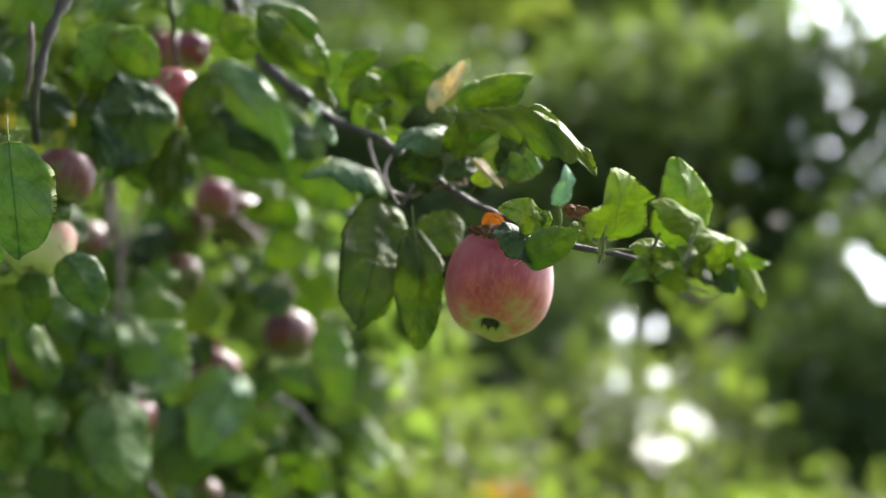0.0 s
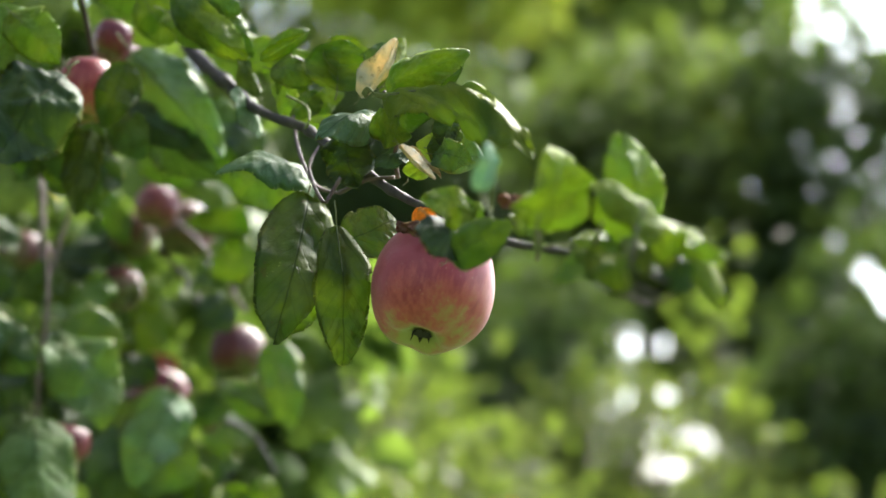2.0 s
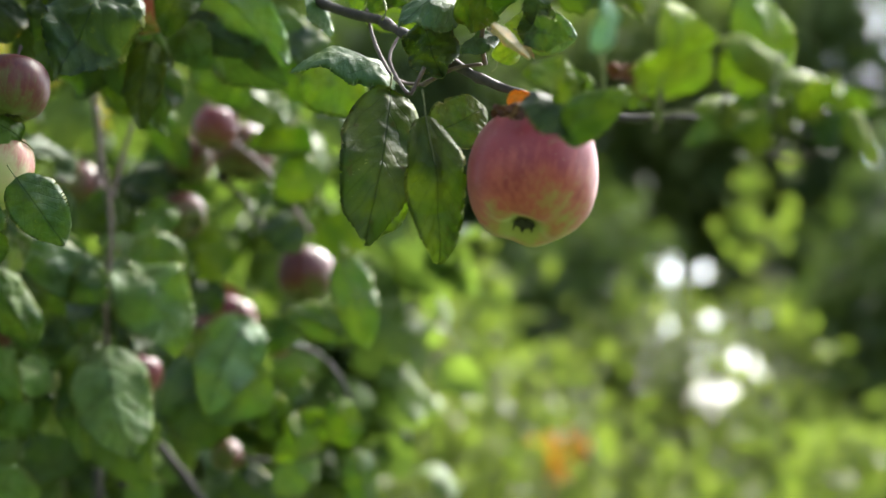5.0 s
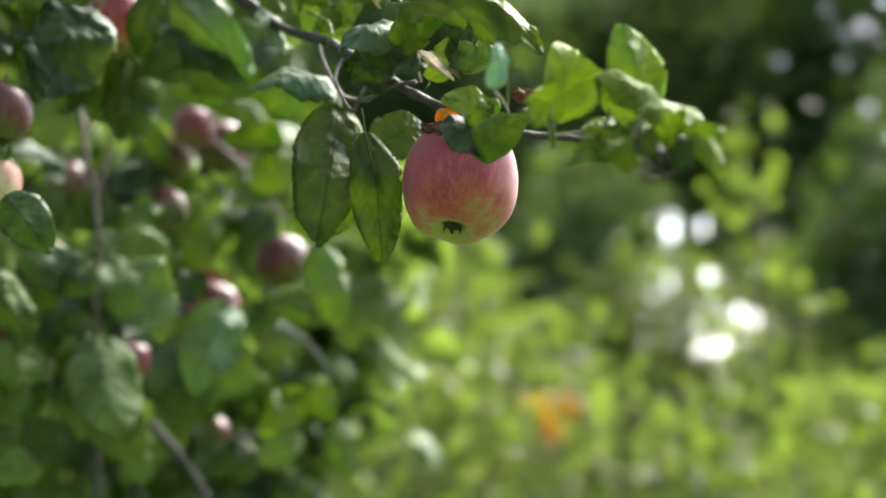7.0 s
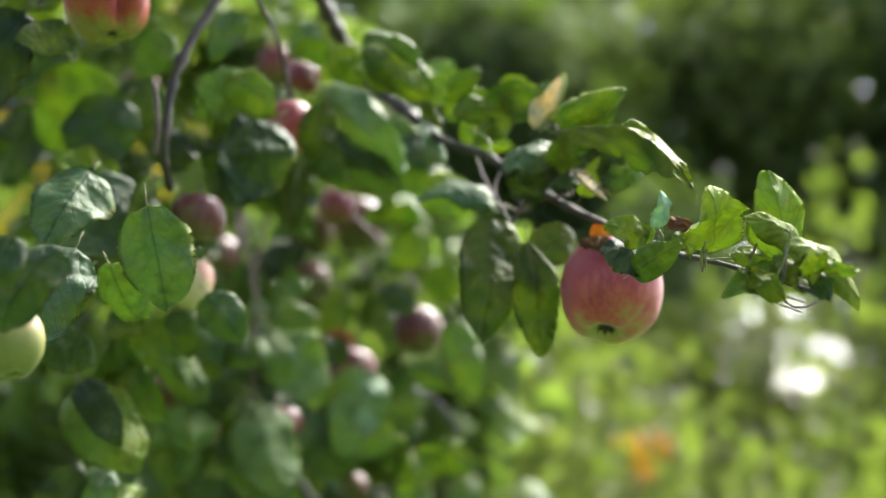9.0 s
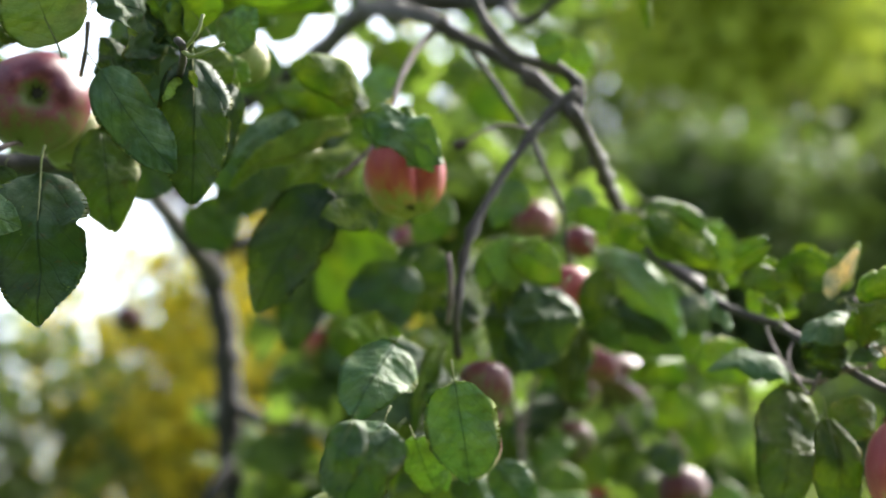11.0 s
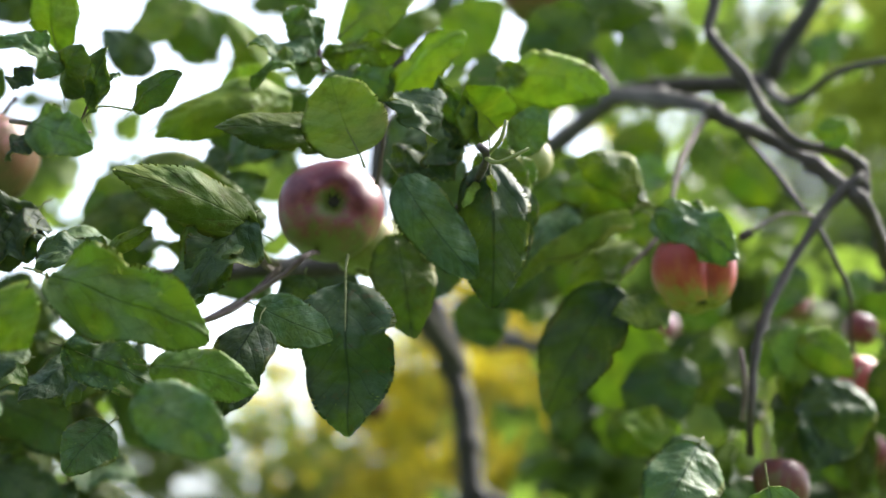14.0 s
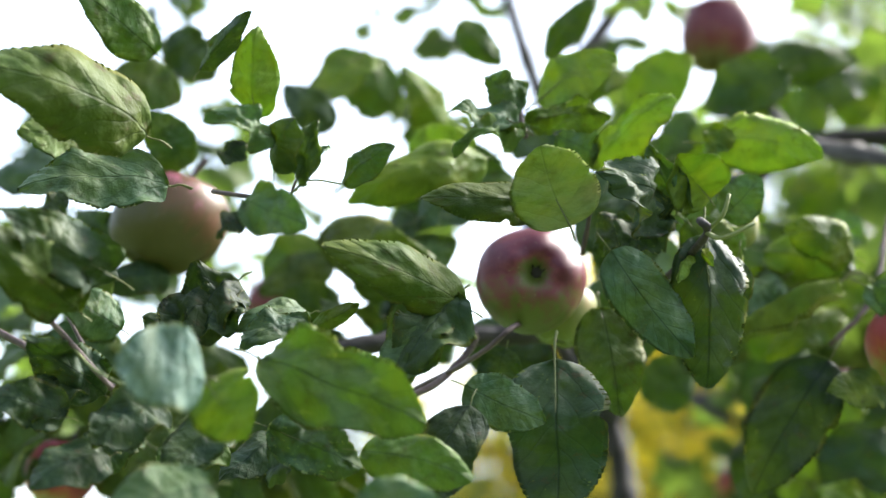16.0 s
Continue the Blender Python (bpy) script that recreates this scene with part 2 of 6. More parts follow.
def apple_material(name, ground, blush, deep, amount, low, across=0.14, bloom=0.0):
    """Apple skin: green ground colour, red blush in streaks from stem to eye, pale dots."""
    m, n, l, p = material(name)
    tc = n.new("ShaderNodeTexCoord")
    mp = n.new("ShaderNodeMapping")
    mp.inputs["Scale"].default_value = (1, 1, 0.16)
    l.new(tc.outputs["Object"], mp.inputs["Vector"])
    streak = noise_tex(n, l, mp.outputs[0], 7.0, 6.0, 0.7)
    fleck = noise_tex(n, l, mp.outputs[0], 26.0, 3.0, 0.6)
    patch = noise_tex(n, l, tc.outputs["Object"], 1.5, 3.0)
    xyz = n.new("ShaderNodeSeparateXYZ")
    l.new(tc.outputs["Object"], xyz.inputs[0])
    up = math_node(n, l, "MULTIPLY_ADD", xyz.outputs[2], low, 0.0)
    side = math_node(n, l, "MULTIPLY_ADD", xyz.outputs[0], across, 0.0)
    end = math_node(n, l, "MULTIPLY", math_node(n, l, "MAXIMUM", math_node(n, l, "SUBTRACT", -0.45, xyz.outputs[2]), 0.0), 0.9 * min(1.0, low * 3))
    f = math_node(n, l, "ADD", math_node(n, l, "MULTIPLY_ADD", streak, 1.15, amount - 1.14), math_node(n, l, "ADD", math_node(n, l, "MULTIPLY_ADD", patch, 1.15, math_node(n, l, "MULTIPLY", fleck, 0.34)), math_node(n, l, "ADD", up, math_node(n, l, "SUBTRACT", side, end))))
    rad = math_node(n, l, "SQRT", math_node(n, l, "ADD", math_node(n, l, "POWER", xyz.outputs[0], 2.0), math_node(n, l, "POWER", xyz.outputs[1], 2.0)))
    bowl = math_node(n, l, "MULTIPLY", math_node(n, l, "LESS_THAN", xyz.outputs[2], 0.0), math_node(n, l, "MAXIMUM", math_node(n, l, "SUBTRACT", 1.0, math_node(n, l, "DIVIDE", rad, 0.46)), 0.0))
    f = math_node(n, l, "SUBTRACT", f, bowl)
    col = ramp(n, l, f, [(0.18, ground), (0.48, tuple(0.45 * g + 0.55 * b for g, b in zip(ground, blush))), (0.72, blush), (1.0, deep)])
    vor = n.new("ShaderNodeTexVoronoi")
    vor.inputs["Scale"].default_value = 11.0
    l.new(tc.outputs["Object"], vor.inputs["Vector"])
    dots = math_node(n, l, "LESS_THAN", vor.outputs["Distance"], 0.09)
    col = mixed(n, l, math_node(n, l, "MULTIPLY", dots, 0.35), col, (0.55, 0.48, 0.28))
    russet = noise_tex(n, l, tc.outputs["Object"], 5.0, 6.0, 0.7)
    col = mixed(n, l, math_node(n, l, "MULTIPLY", math_node(n, l, "GREATER_THAN", russet, 0.66), 0.25), col, (0.25, 0.13, 0.06))
    l.new(col, p.inputs["Base Color"])
    l.new(math_node(n, l, "MULTIPLY_ADD", patch, 0.2, 0.30), p.inputs["Roughness"])
    p.inputs["Specular IOR Level"].default_value = 0.32
    p.inputs["Sheen Weight"].default_value, p.inputs["Sheen Roughness"].default_value = bloom, 0.45
    p.inputs["Sheen Tint"].default_value = (1.0, 0.9, 0.95, 1)
    bump = n.new("ShaderNodeBump")
    bump.inputs["Strength"].default_value, bump.inputs["Distance"].default_value = 0.12, 0.003
    l.new(noise_tex(n, l, tc.outputs["Object"], 30.0), bump.inputs["Height"])
    l.new(bump.outputs[0], p.inputs["Normal"])
    return m


SKIN = {
    "red": apple_material("apple_skin_red", (0.24, 0.23, 0.055), (0.33, 0.070, 0.056), (0.22, 0.029, 0.036), 0.80, 0.26, bloom=0.09),
    "wine": apple_material("apple_skin_wine", (0.09, 0.11, 0.02), (0.15, 0.034, 0.045), (0.10, 0.018, 0.031), 0.64, 0.0, 0.80),
    "orange": apple_material("apple_skin_orange", (0.20, 0.20, 0.035), (0.32, 0.070, 0.036), (0.26, 0.036, 0.034), 0.60, 0.40, -0.3),
    # Darkened red skin: the crown's shade is put into the colour.
    "shaded": apple_material("apple_skin_shaded", (0.075, 0.085, 0.020), (0.088, 0.020, 0.015), (0.055, 0.009, 0.011), 0.70, 0.35, 0.3),
    # Pink top paints the backlight; the olive body is darkened for shade.
    "olive": apple_material("apple_skin_olive", (0.062, 0.056, 0.014), (0.11, 0.052, 0.022), (0.30, 0.09, 0.13), 0.02, 0.62),
    # Pink blush, also darkened to stand for shade among the leaves.
    "pink": apple_material("apple_skin_pink_shaded", (0.13, 0.11, 0.038), (0.14, 0.028, 0.031), (0.10, 0.015, 0.022), 0.74, 0.35),
    "green": apple_material("apple_skin_green", (0.14, 0.17, 0.038), (0.20, 0.20, 0.055), (0.3, 0.15, 0.06), 0.22, 0.15),
    "white": apple_material("apple_skin_white", (0.33, 0.35, 0.13), (0.42, 0.34, 0.19), (0.38, 0.14, 0.11), 0.40, 0.20),
}
# Dry sepals and floor, painted near-black to stand for the hollow's shade.
M_EYE, _n, _l, _p = material("apple_eye")
_p.inputs["Roughness"].default_value = 0.9
_l.new(ramp(_n, _l, noise_tex(_n, _l, None, 40.0), [(0.35, (0.004, 0.003, 0.002)), (0.8, (0.035, 0.025, 0.014))]), _p.inputs["Base Color"])
M_GROUND, _n, _l, _p = material("meadow_ground")
_p.inputs["Roughness"].default_value = 0.95
_tc = _n.new("ShaderNodeTexCoord")
_l.new(ramp(_n, _l, noise_tex(_n, _l, _tc.outputs["Object"], 3.5, 12.0, 0.78), [(0.3, (0.025, 0.045, 0.012)), (0.5, (0.045, 0.08, 0.018)), (0.75, (0.10, 0.11, 0.035))]), _p.inputs["Base Color"])


# ---- builders ----
def link(name, me, mat, parent=None, label=""):
    ob = new(name, me)
    if mat is not None and not me.materials:
        me.materials.append(mat)
    if parent is not None:
        ob.parent = parent
    if label:
        tagged(ob, label)
    return ob


def smooth(me):
    me.polygons.foreach_set("use_smooth", [True] * len(me.polygons))


def tube_arrays(pts, radii, sides=7, knobs=0.0, seed=0):
    """Rings along a smooth line through pts."""
    rng = random.Random(seed)
    pts = [Vector(p) for p in pts]
    fine, rad = [], []
    for i in range(len(pts) - 1):
        p0, p1, p2, p3 = pts[max(i - 1, 0)], pts[i], pts[i + 1], pts[min(i + 2, len(pts) - 1)]
        steps = max(3, min(14, int((p2 - p1).length / 0.008)))
        for k in range(steps):
            t = k / steps
            fine.append(0.5 * (2 * p1 + (p2 - p0) * t + (2 * p0 - 5 * p1 + 4 * p2 - p3) * t * t + (3 * p1 - p0 - 3 * p2 + p3) * t ** 3))
            rad.append(radii[i] * (1 - t) + radii[i + 1] * t)
    fine.append(pts[-1]), rad.append(radii[-1])
    verts, faces = [], []
    ref = Vector((0.3, 0.2, 0.93))
    for i, c in enumerate(fine):
        d = (fine[min(i + 1, len(fine) - 1)] - fine[max(i - 1, 0)]).normalized()
        a = d.cross(ref)
        if a.length < 0.05:
            a = d.cross(Vector((1, 0, 0)))
        a.normalize()
        b = d.cross(a)
        r = rad[i] * (1 + knobs * rng.uniform(-0.5, 1.0) * (rng.random() < 0.35))
        for s in range(sides):
            w = 2 * math.pi * s / sides
            rr = r * (1 + knobs * 0.25 * rng.uniform(-1, 1))
            verts.append(c + a * (rr * math.cos(w)) + b * (rr * math.sin(w)))
        if i:
            o = (i - 1) * sides
            faces += [(o + s, o + (s + 1) % sides, o + sides + (s + 1) % sides, o + sides + s) for s in range(sides)]
    faces.append(tuple(range(sides - 1, -1, -1)))
    o = (len(fine) - 1) * sides
    faces.append(tuple(range(o, o + sides)))
    return verts, faces


def tube(name, pts, radii, mat, parent=None, sides=8, knobs=0.25, seed=0, label=""):
    v, f = tube_arrays(pts, radii, sides, knobs, seed)
    me = bpy.data.meshes.new(name)
    me.from_pydata([tuple(p) for p in v], [], f)
    smooth(me)
    return link(name, me, mat, parent, label)


STYLES = {  # fold, arch, wave, crumple, tip droop, sideways bow, twist, edge curl
    "flat": (18, 0.12, 0.09, 0.05, 0.14, 0.06, 18, 0.05),
    "fold": (34, 0.16, 0.10, 0.05, 0.18, 0.07, 22, 0.06),
    "arch": (20, 0.30, 0.10, 0.04, 0.20, 0.08, 20, -0.05),
    "wavy": (22, 0.14, 0.20, 0.08, 0.16, 0.07, 26, 0.08),
    "crumple": (28, 0.18, 0.24, 0.17, 0.18, 0.09, 34, 0.10),
    "roll": (50, 0.20, 0.08, 0.03, 0.12, 0.07, 14, 0.16),
    "cup": (-30, -0.10, 0.10, 0.04, -0.10, 0.06, 18, 0.10),
    "bow": (30, 0.08, 0.08, 0.04, 0.06, -0.55, 10, 0.04),
}
LEAVES = {}


def half_width(v):
    return max(0.0, math.sin(math.pi * min(1.0, v) ** 0.80)) ** 0.52 * (1 - 0.06 * v) * (1 - 1.6 * max(0.0, v - 0.82))


def leaf_mesh(style, seed, rows=56, cols=14):
    """One leaf of unit length and unit width along +Y: upper face, underside a hair below it, toothed edge and stalk."""
    rng = random.Random(seed * 7 + len(style))
    fold, arch, wave, crumple, droop, bow, twist, curl = STYLES[style]
    fold = math.tan(radians(fold + rng.uniform(-7, 7)))
    ph, bend = rng.uniform(0, 6), (bow if style == "bow" else rng.uniform(-bow, bow))
    twist = radians(rng.uniform(-twist, twist))
    curls = (curl * rng.uniform(0.2, 1.6), curl * rng.uniform(0.2, 1.6))
    off = Vector((rng.uniform(0, 50), rng.uniform(0, 50), 0))
    verts, faces, uvs = [], [], []
    bites = [(rng.choice((-1, 1)), rng.uniform(0.2, 0.9), rng.uniform(0.06, 0.25), rng.uniform(0.02, 0.05)) for _ in range(rng.choice((0, 1, 1, 2)))]
    for i in range(rows + 1):
        v = i / rows
        for j in range(cols + 1):
            u = 2 * j / cols - 1
            side = 1 if u > 0 else -1
            w = half_width(v) * (1 + 0.11 * noise.noise(Vector((v * 5, side * 3, 7)) + off))
            for s_, v_, d_, r_ in bites:
                if s_ == side:
                    w *= 1 - d_ * math.exp(-((v - v_) / r_) ** 2)
            x = 0.5 * u * w
            if j in (0, cols):
                x *= 1 + (0.014 if i % 2 else -0.006) + rng.uniform(-0.008, 0.008)
            z = -abs(x) * fold * 0.6 + arch * 4 * v * (1 - v) * 0.5 - droop * v ** 3 + droop * v
            z += wave * math.sin(5 * v * 2.2 + ph + (1.5 if u > 0 else 0)) * abs(u) ** 1.5 * 0.6
            z += curls[u > 0] * abs(u) ** 5 * w
            z += crumple * (noise.noise(Vector((x * 4, v * 4, 0)) + off) + 0.4 * noise.noise(Vector((x * 11, v * 11, 3)) + off))
            z += 0.017 * abs(math.sin(math.pi * 7 * (v - 0.8 * abs(x) + 0.02 * side))) * min(1, 5 * abs(x)) * (1 - abs(u) ** 6)
            z += 0.014 * noise.noise(Vector((x * 16, v * 16, 9)) + off)
            tw = twist * (v - 0.3) * 1.6
            uvs.append((0.5 + x, v))
            x, z = x * math.cos(tw), z + x * math.sin(tw)
            verts.append((x + bend * math.sin(math.pi * v), v + (0.006 if (j in (0, cols) and i % 2) else 0), z))
    below = {}
    for i in range(rows + 1):
        for j in range(cols + 1):
            a = i * (cols + 1) + j
            below[a] = a
            if 0 < i < rows and 0 < j < cols:
                below[a] = len(verts)
                verts.append((verts[a][0], verts[a][1], verts[a][2] - 0.007))
                uvs.append(uvs[a])
    for i in range(rows):
        for j in range(cols):
            a = i * (cols + 1) + j
            faces.append((a, a + 1, a + cols + 2, a + cols + 1))
    nb = len(faces)
    faces += [tuple(below[k] for k in reversed(f)) for f in faces]
    nu = len(faces)
    tv, tf = tube_arrays([(0.02 * rng.uniform(-1, 1), -0.17, -0.06), (0, -0.08, -0.01), (0, 0.02, verts[cols // 2][2] - 0.008), (bend * 0.9, 0.35, verts[20 * (cols + 1) + cols // 2][2] - 0.012)], (0.016, 0.013, 0.012, 0.006), 5)
    o = len(verts)
    verts += [tuple(p) for p in tv]
    uvs += [(0.5, 0.0)] * len(tv)
    faces += [tuple(k + o for k in f) for f in tf]
    me = bpy.data.meshes.new("leaf")
    me.from_pydata(verts, [], faces)
    layer = me.uv_layers.new(name="UVMap")
    for lp in me.loops:
        layer.data[lp.index].uv = uvs[lp.vertex_index]
    smooth(me)
    for poly in me.polygons:
        poly.material_index = 0 if poly.index < nb else 1 if poly.index < nu else 2
    return me


TONES = {"leaf": M_LEAF, "olive": M_OLIVE, "dark": M_DARK, "lime": M_LIME, "fresh": M_LIGHTENED, "young": M_YOUNG, "pale": M_PALE, "mist": M_MIST, "blue": M_BLUE, "dry": M_DRY, "orange": M_ORANGE, "cream": M_CREAM}
LEAF_LABEL = {"mist": "broad bluish grey-green leaf", "pale": "pale bluish leaf", "dry": "withered brown leaf", "orange": "dry orange leaf", "cream": "shrivelled cream-coloured leaf", "lime": "light yellow-green leaf", "young": "translucent yellow-green young leaf", "dark": "dark glossy green leaf, tone partly painted shade", "blue": "green leaf with bluish sky sheen painted in"}
UNDER = {"pale": M_PALE, "dry": M_DRY, "orange": M_ORANGE, "cream": M_CREAM}
count = {"leaf": 0}
tree = new("apple_tree")
tagged(tree, "old apple tree with grey-brown bark, serrated green leaves and ripening fruit", "tree")


def leaf_pose(base, tip, facing):
    base, tip = Vector(base), Vector(tip)
    y = (tip - base).normalized()
    front = Vector((0.1, -1, 0.12))
    z = (front - y * front.dot(y)).normalized()
    z = Matrix.Rotation(radians(facing), 3, y) @ z
    x = y.cross(z)
    return Matrix((x, y, z)).transposed().to_4x4(), (tip - base).length


def leaf(base, tip, width, facing=0, style="flat", tone="leaf", loose=1.0):
    """A leaf from the end of its stalk to its tip; facing turns the blade about that line."""
    k = (style, tone, count["leaf"] % 4)
    count["leaf"] += 1
    if k not in LEAVES:
        me = leaf_mesh(style, k[2])
        me.materials.append(TONES[tone]), me.materials.append(UNDER.get(tone, M_UNDER)), me.materials.append(M_STALK)
        LEAVES[k] = me
    r = random.Random(count["leaf"] * 13 + 5)
    base, tip = Vector(base), Vector(tip)
    lean, turn = r.uniform(-0.35, 0.35) * loose, r.uniform(-24, 24) * loose
    span = (tip - base).length
    base.y, tip.y = base.y + lean * span * 0.5, tip.y - lean * span * 0.5
    width /= math.cos(radians(min(50, abs(facing + turn)))) ** 0.7
    rot, length = leaf_pose(base, tip, facing + turn)
    ob = link("leaf", LEAVES[k], None, tree, LEAF_LABEL.get(tone, ""))
    ob.matrix_basis = Matrix.Translation(base) @ rot @ Matrix.Diagonal((width, length, length, 1))
    return ob


def spur(at, n, size, seed, tones=("leaf", "leaf", "dark", "blue", "lime")):
    """A short spur that carries a rosette of leaves."""
    r = random.Random(seed)
    at = Vector(at)
    for i in range(n):
        a = i * 2.4 + r.uniform(-0.4, 0.4)
        out = Vector((math.cos(a), math.sin(a) * 0.8 - 0.15, r.uniform(-0.9, 0.55))).normalized()
        length = size * r.uniform(0.8, 1.3)
        b = at + out * 0.3 * length
        leaf(b, b + out * length + Vector((0, 0, -0.25 * length)), length * r.uniform(0.58, 0.75), r.uniform(-38, 38), r.choice(("flat", "fold", "wavy", "arch", "flat")), r.choice(tones))


PROFILE = [(0.02, 0.52), (0.08, 0.56), (0.17, 0.68), (0.29, 0.81), (0.44, 0.885), (0.62, 0.87), (0.80, 0.74), (0.93, 0.50), (0.995, 0.18), (0.985, -0.14), (0.91, -0.45), (0.76, -0.71), (0.58, -0.87), (0.41, -0.925), (0.27, -0.88), (0.16, -0.79), (0.07, -0.745), (0.01, -0.74)]


def apple_mesh(seed, cleft=0.0):
    """An apple of unit radius: stalk hollow, broad shoulders, ribs towards the narrower eye end."""
    rng = random.Random(seed)
    rows, cols = 51, 48
    at = np.linspace(0, len(PROFILE) - 1, rows + 1)
    verts, faces = [], []
    ph, lean, squash = rng.uniform(0, 6), rng.uniform(-0.09, 0.09), rng.uniform(0.90, 0.99)
    off = Vector((rng.uniform(0, 40), rng.uniform(0, 40), 0))
    for t in at:
        i = min(int(t), len(PROFILE) - 2)
        p0, p1, p2, p3 = (Vector(PROFILE[min(max(k, 0), len(PROFILE) - 1)]) for k in (i - 1, i, i + 1, i + 2))
        f = t - i
        r0, z0 = 0.5 * (2 * p1 + (p2 - p0) * f + (2 * p0 - 5 * p1 + 4 * p2 - p3) * f * f + (3 * p1 - p0 - 3 * p2 + p3) * f ** 3)
        low = max(0.0, 0.2 - z0)
        for j in range(cols):
            w = 2 * math.pi * j / cols
            rib = math.cos(5 * w + ph)
            r = r0 * (1 + 0.035 * rib * low + 0.022 * math.sin(2 * w + ph) + 0.012 * math.sin(3 * w + 2 * ph))
            z = z0 * squash + lean * r * math.cos(w + ph)
            z -= 0.025 * rib * low * math.exp(-((r0 - 0.45) / 0.2) ** 2)
            r *= 1 + 0.035 * noise.noise(Vector((math.cos(w), math.sin(w), z0)) * 1.4 + off) - cleft * math.exp(-((w - 3.1) / 0.2) ** 2) * min(1.0, r0 * 1.3)
            verts.append((r * math.cos(w), r * math.sin(w), z))
    for i in range(rows):
        o = i * cols
        faces += [(o + j, o + cols + j, o + cols + (j + 1) % cols, o + (j + 1) % cols) for j in range(cols)]
    faces.append(tuple(range(cols)))
    faces.append(tuple(range((rows + 1) * cols - 1, rows * cols - 1, -1)))
    me = bpy.data.meshes.new("apple_flesh")
    me.from_pydata(verts, [], faces)
    smooth(me)
    return me


def eye_mesh(seed):
    """Floor of the eye at the lower end, painted near-black as a shaded hollow, with dried sepals growing from its rim.
    """
    rng = random.Random(seed)
    bm = bmesh.new()
    wide = 0.155 if seed == 0 else 0.10
    rim = [bm.verts.new((wide * math.cos(k), wide * math.sin(k), -0.76 - 0.16 * (wide - 0.1) / 0.3)) for k in np.linspace(0, 2 * math.pi, 12, endpoint=False)]
    bm.faces.new(rim)
    for k in range(0, 12, 2):
        w = (k + 0.5) * math.pi / 6 + rng.uniform(-0.2, 0.2)
        d, h = rng.uniform(0.02, 0.19), rng.uniform(0.06, 0.15)
        mid = bm.verts.new(((wide + 0.02) * math.cos(w), (wide + 0.02) * math.sin(w), -0.77 - 0.6 * h))
        tip = bm.verts.new((d * math.cos(w), d * math.sin(w), -0.77 - h))
        bm.faces.new((rim[k], rim[k + 1], mid)), bm.faces.new((rim[k], mid, tip)), bm.faces.new((mid, rim[k + 1], tip))
    me = bpy.data.meshes.new("eye")
    bm.to_mesh(me)
    bm.free()
    me.materials.append(M_EYE)
    return me


APPLES, EYES, STEMS = {}, {}, {}
APPLE_LABEL = {
    "red": "ripening red apple with a green eye end, hanging from a twig",
    "wine": "wine-red and green apple hanging with its eye outwards",
    "orange": "orange-red apple with a green side, hanging on the tree",
    "olive": "olive-green apple hanging on the tree, with painted pink backlight and shade",
    "shaded": "red apple hanging deep in the crown, skin darkened to stand for shade",
    "pink": "pink blushed apple hanging deep among the leaves, skin darkened for shade",
    "green": "unripe yellow-green apple hanging among the leaves",
    "white": "pale cream-green apple hanging below a leaf",
}


def apple(at, radius, stem=(0.1, 0.2, 1), look_="red", turn=0.0, cleft=0.0, group="apples on the tree"):
    """An apple with its stalk and eye; stem points from the eye to the stalk."""
    seed = count.setdefault("apple", 0)
    count["apple"] += 1
    k = (look_, seed % 4, cleft)
    if k not in APPLES:
        APPLES[k] = apple_mesh(k[1], cleft)
        APPLES[k].materials.append(SKIN[look_])
    if k[1] not in EYES:
        EYES[k[1]] = eye_mesh(k[1])
        v, f = tube_arrays([(0, 0, 0.50), (0.02, 0, 0.85), (0.07, 0.02, 1.1), (0.14, 0.03, 1.32)], (0.05, 0.042, 0.045, 0.06), 6, 0.2, k[1])
        me = bpy.data.meshes.new("stem")
        me.from_pydata([tuple(p) for p in v], [], f)
        smooth(me)
        me.materials.append(M_TWIG)
        STEMS[k[1]] = me
    root = new("apple")
    tagged(root, APPLE_LABEL[look_], "apple", group)
    link("flesh", APPLES[k], None, root)
    link("eye", EYES[k[1]], None, root, "dry sepals round a hollow darkened with painted shade")
    link("stem", STEMS[k[1]], None, root, "short brown stalk")
    z = Vector(stem).normalized()
    q = Vector((0, 0, 1)).rotation_difference(z) @ Euler((0, 0, radians(turn))).to_quaternion()
    root.matrix_basis = Matrix.LocRotScale(at, q, (radius,) * 3)
    return root


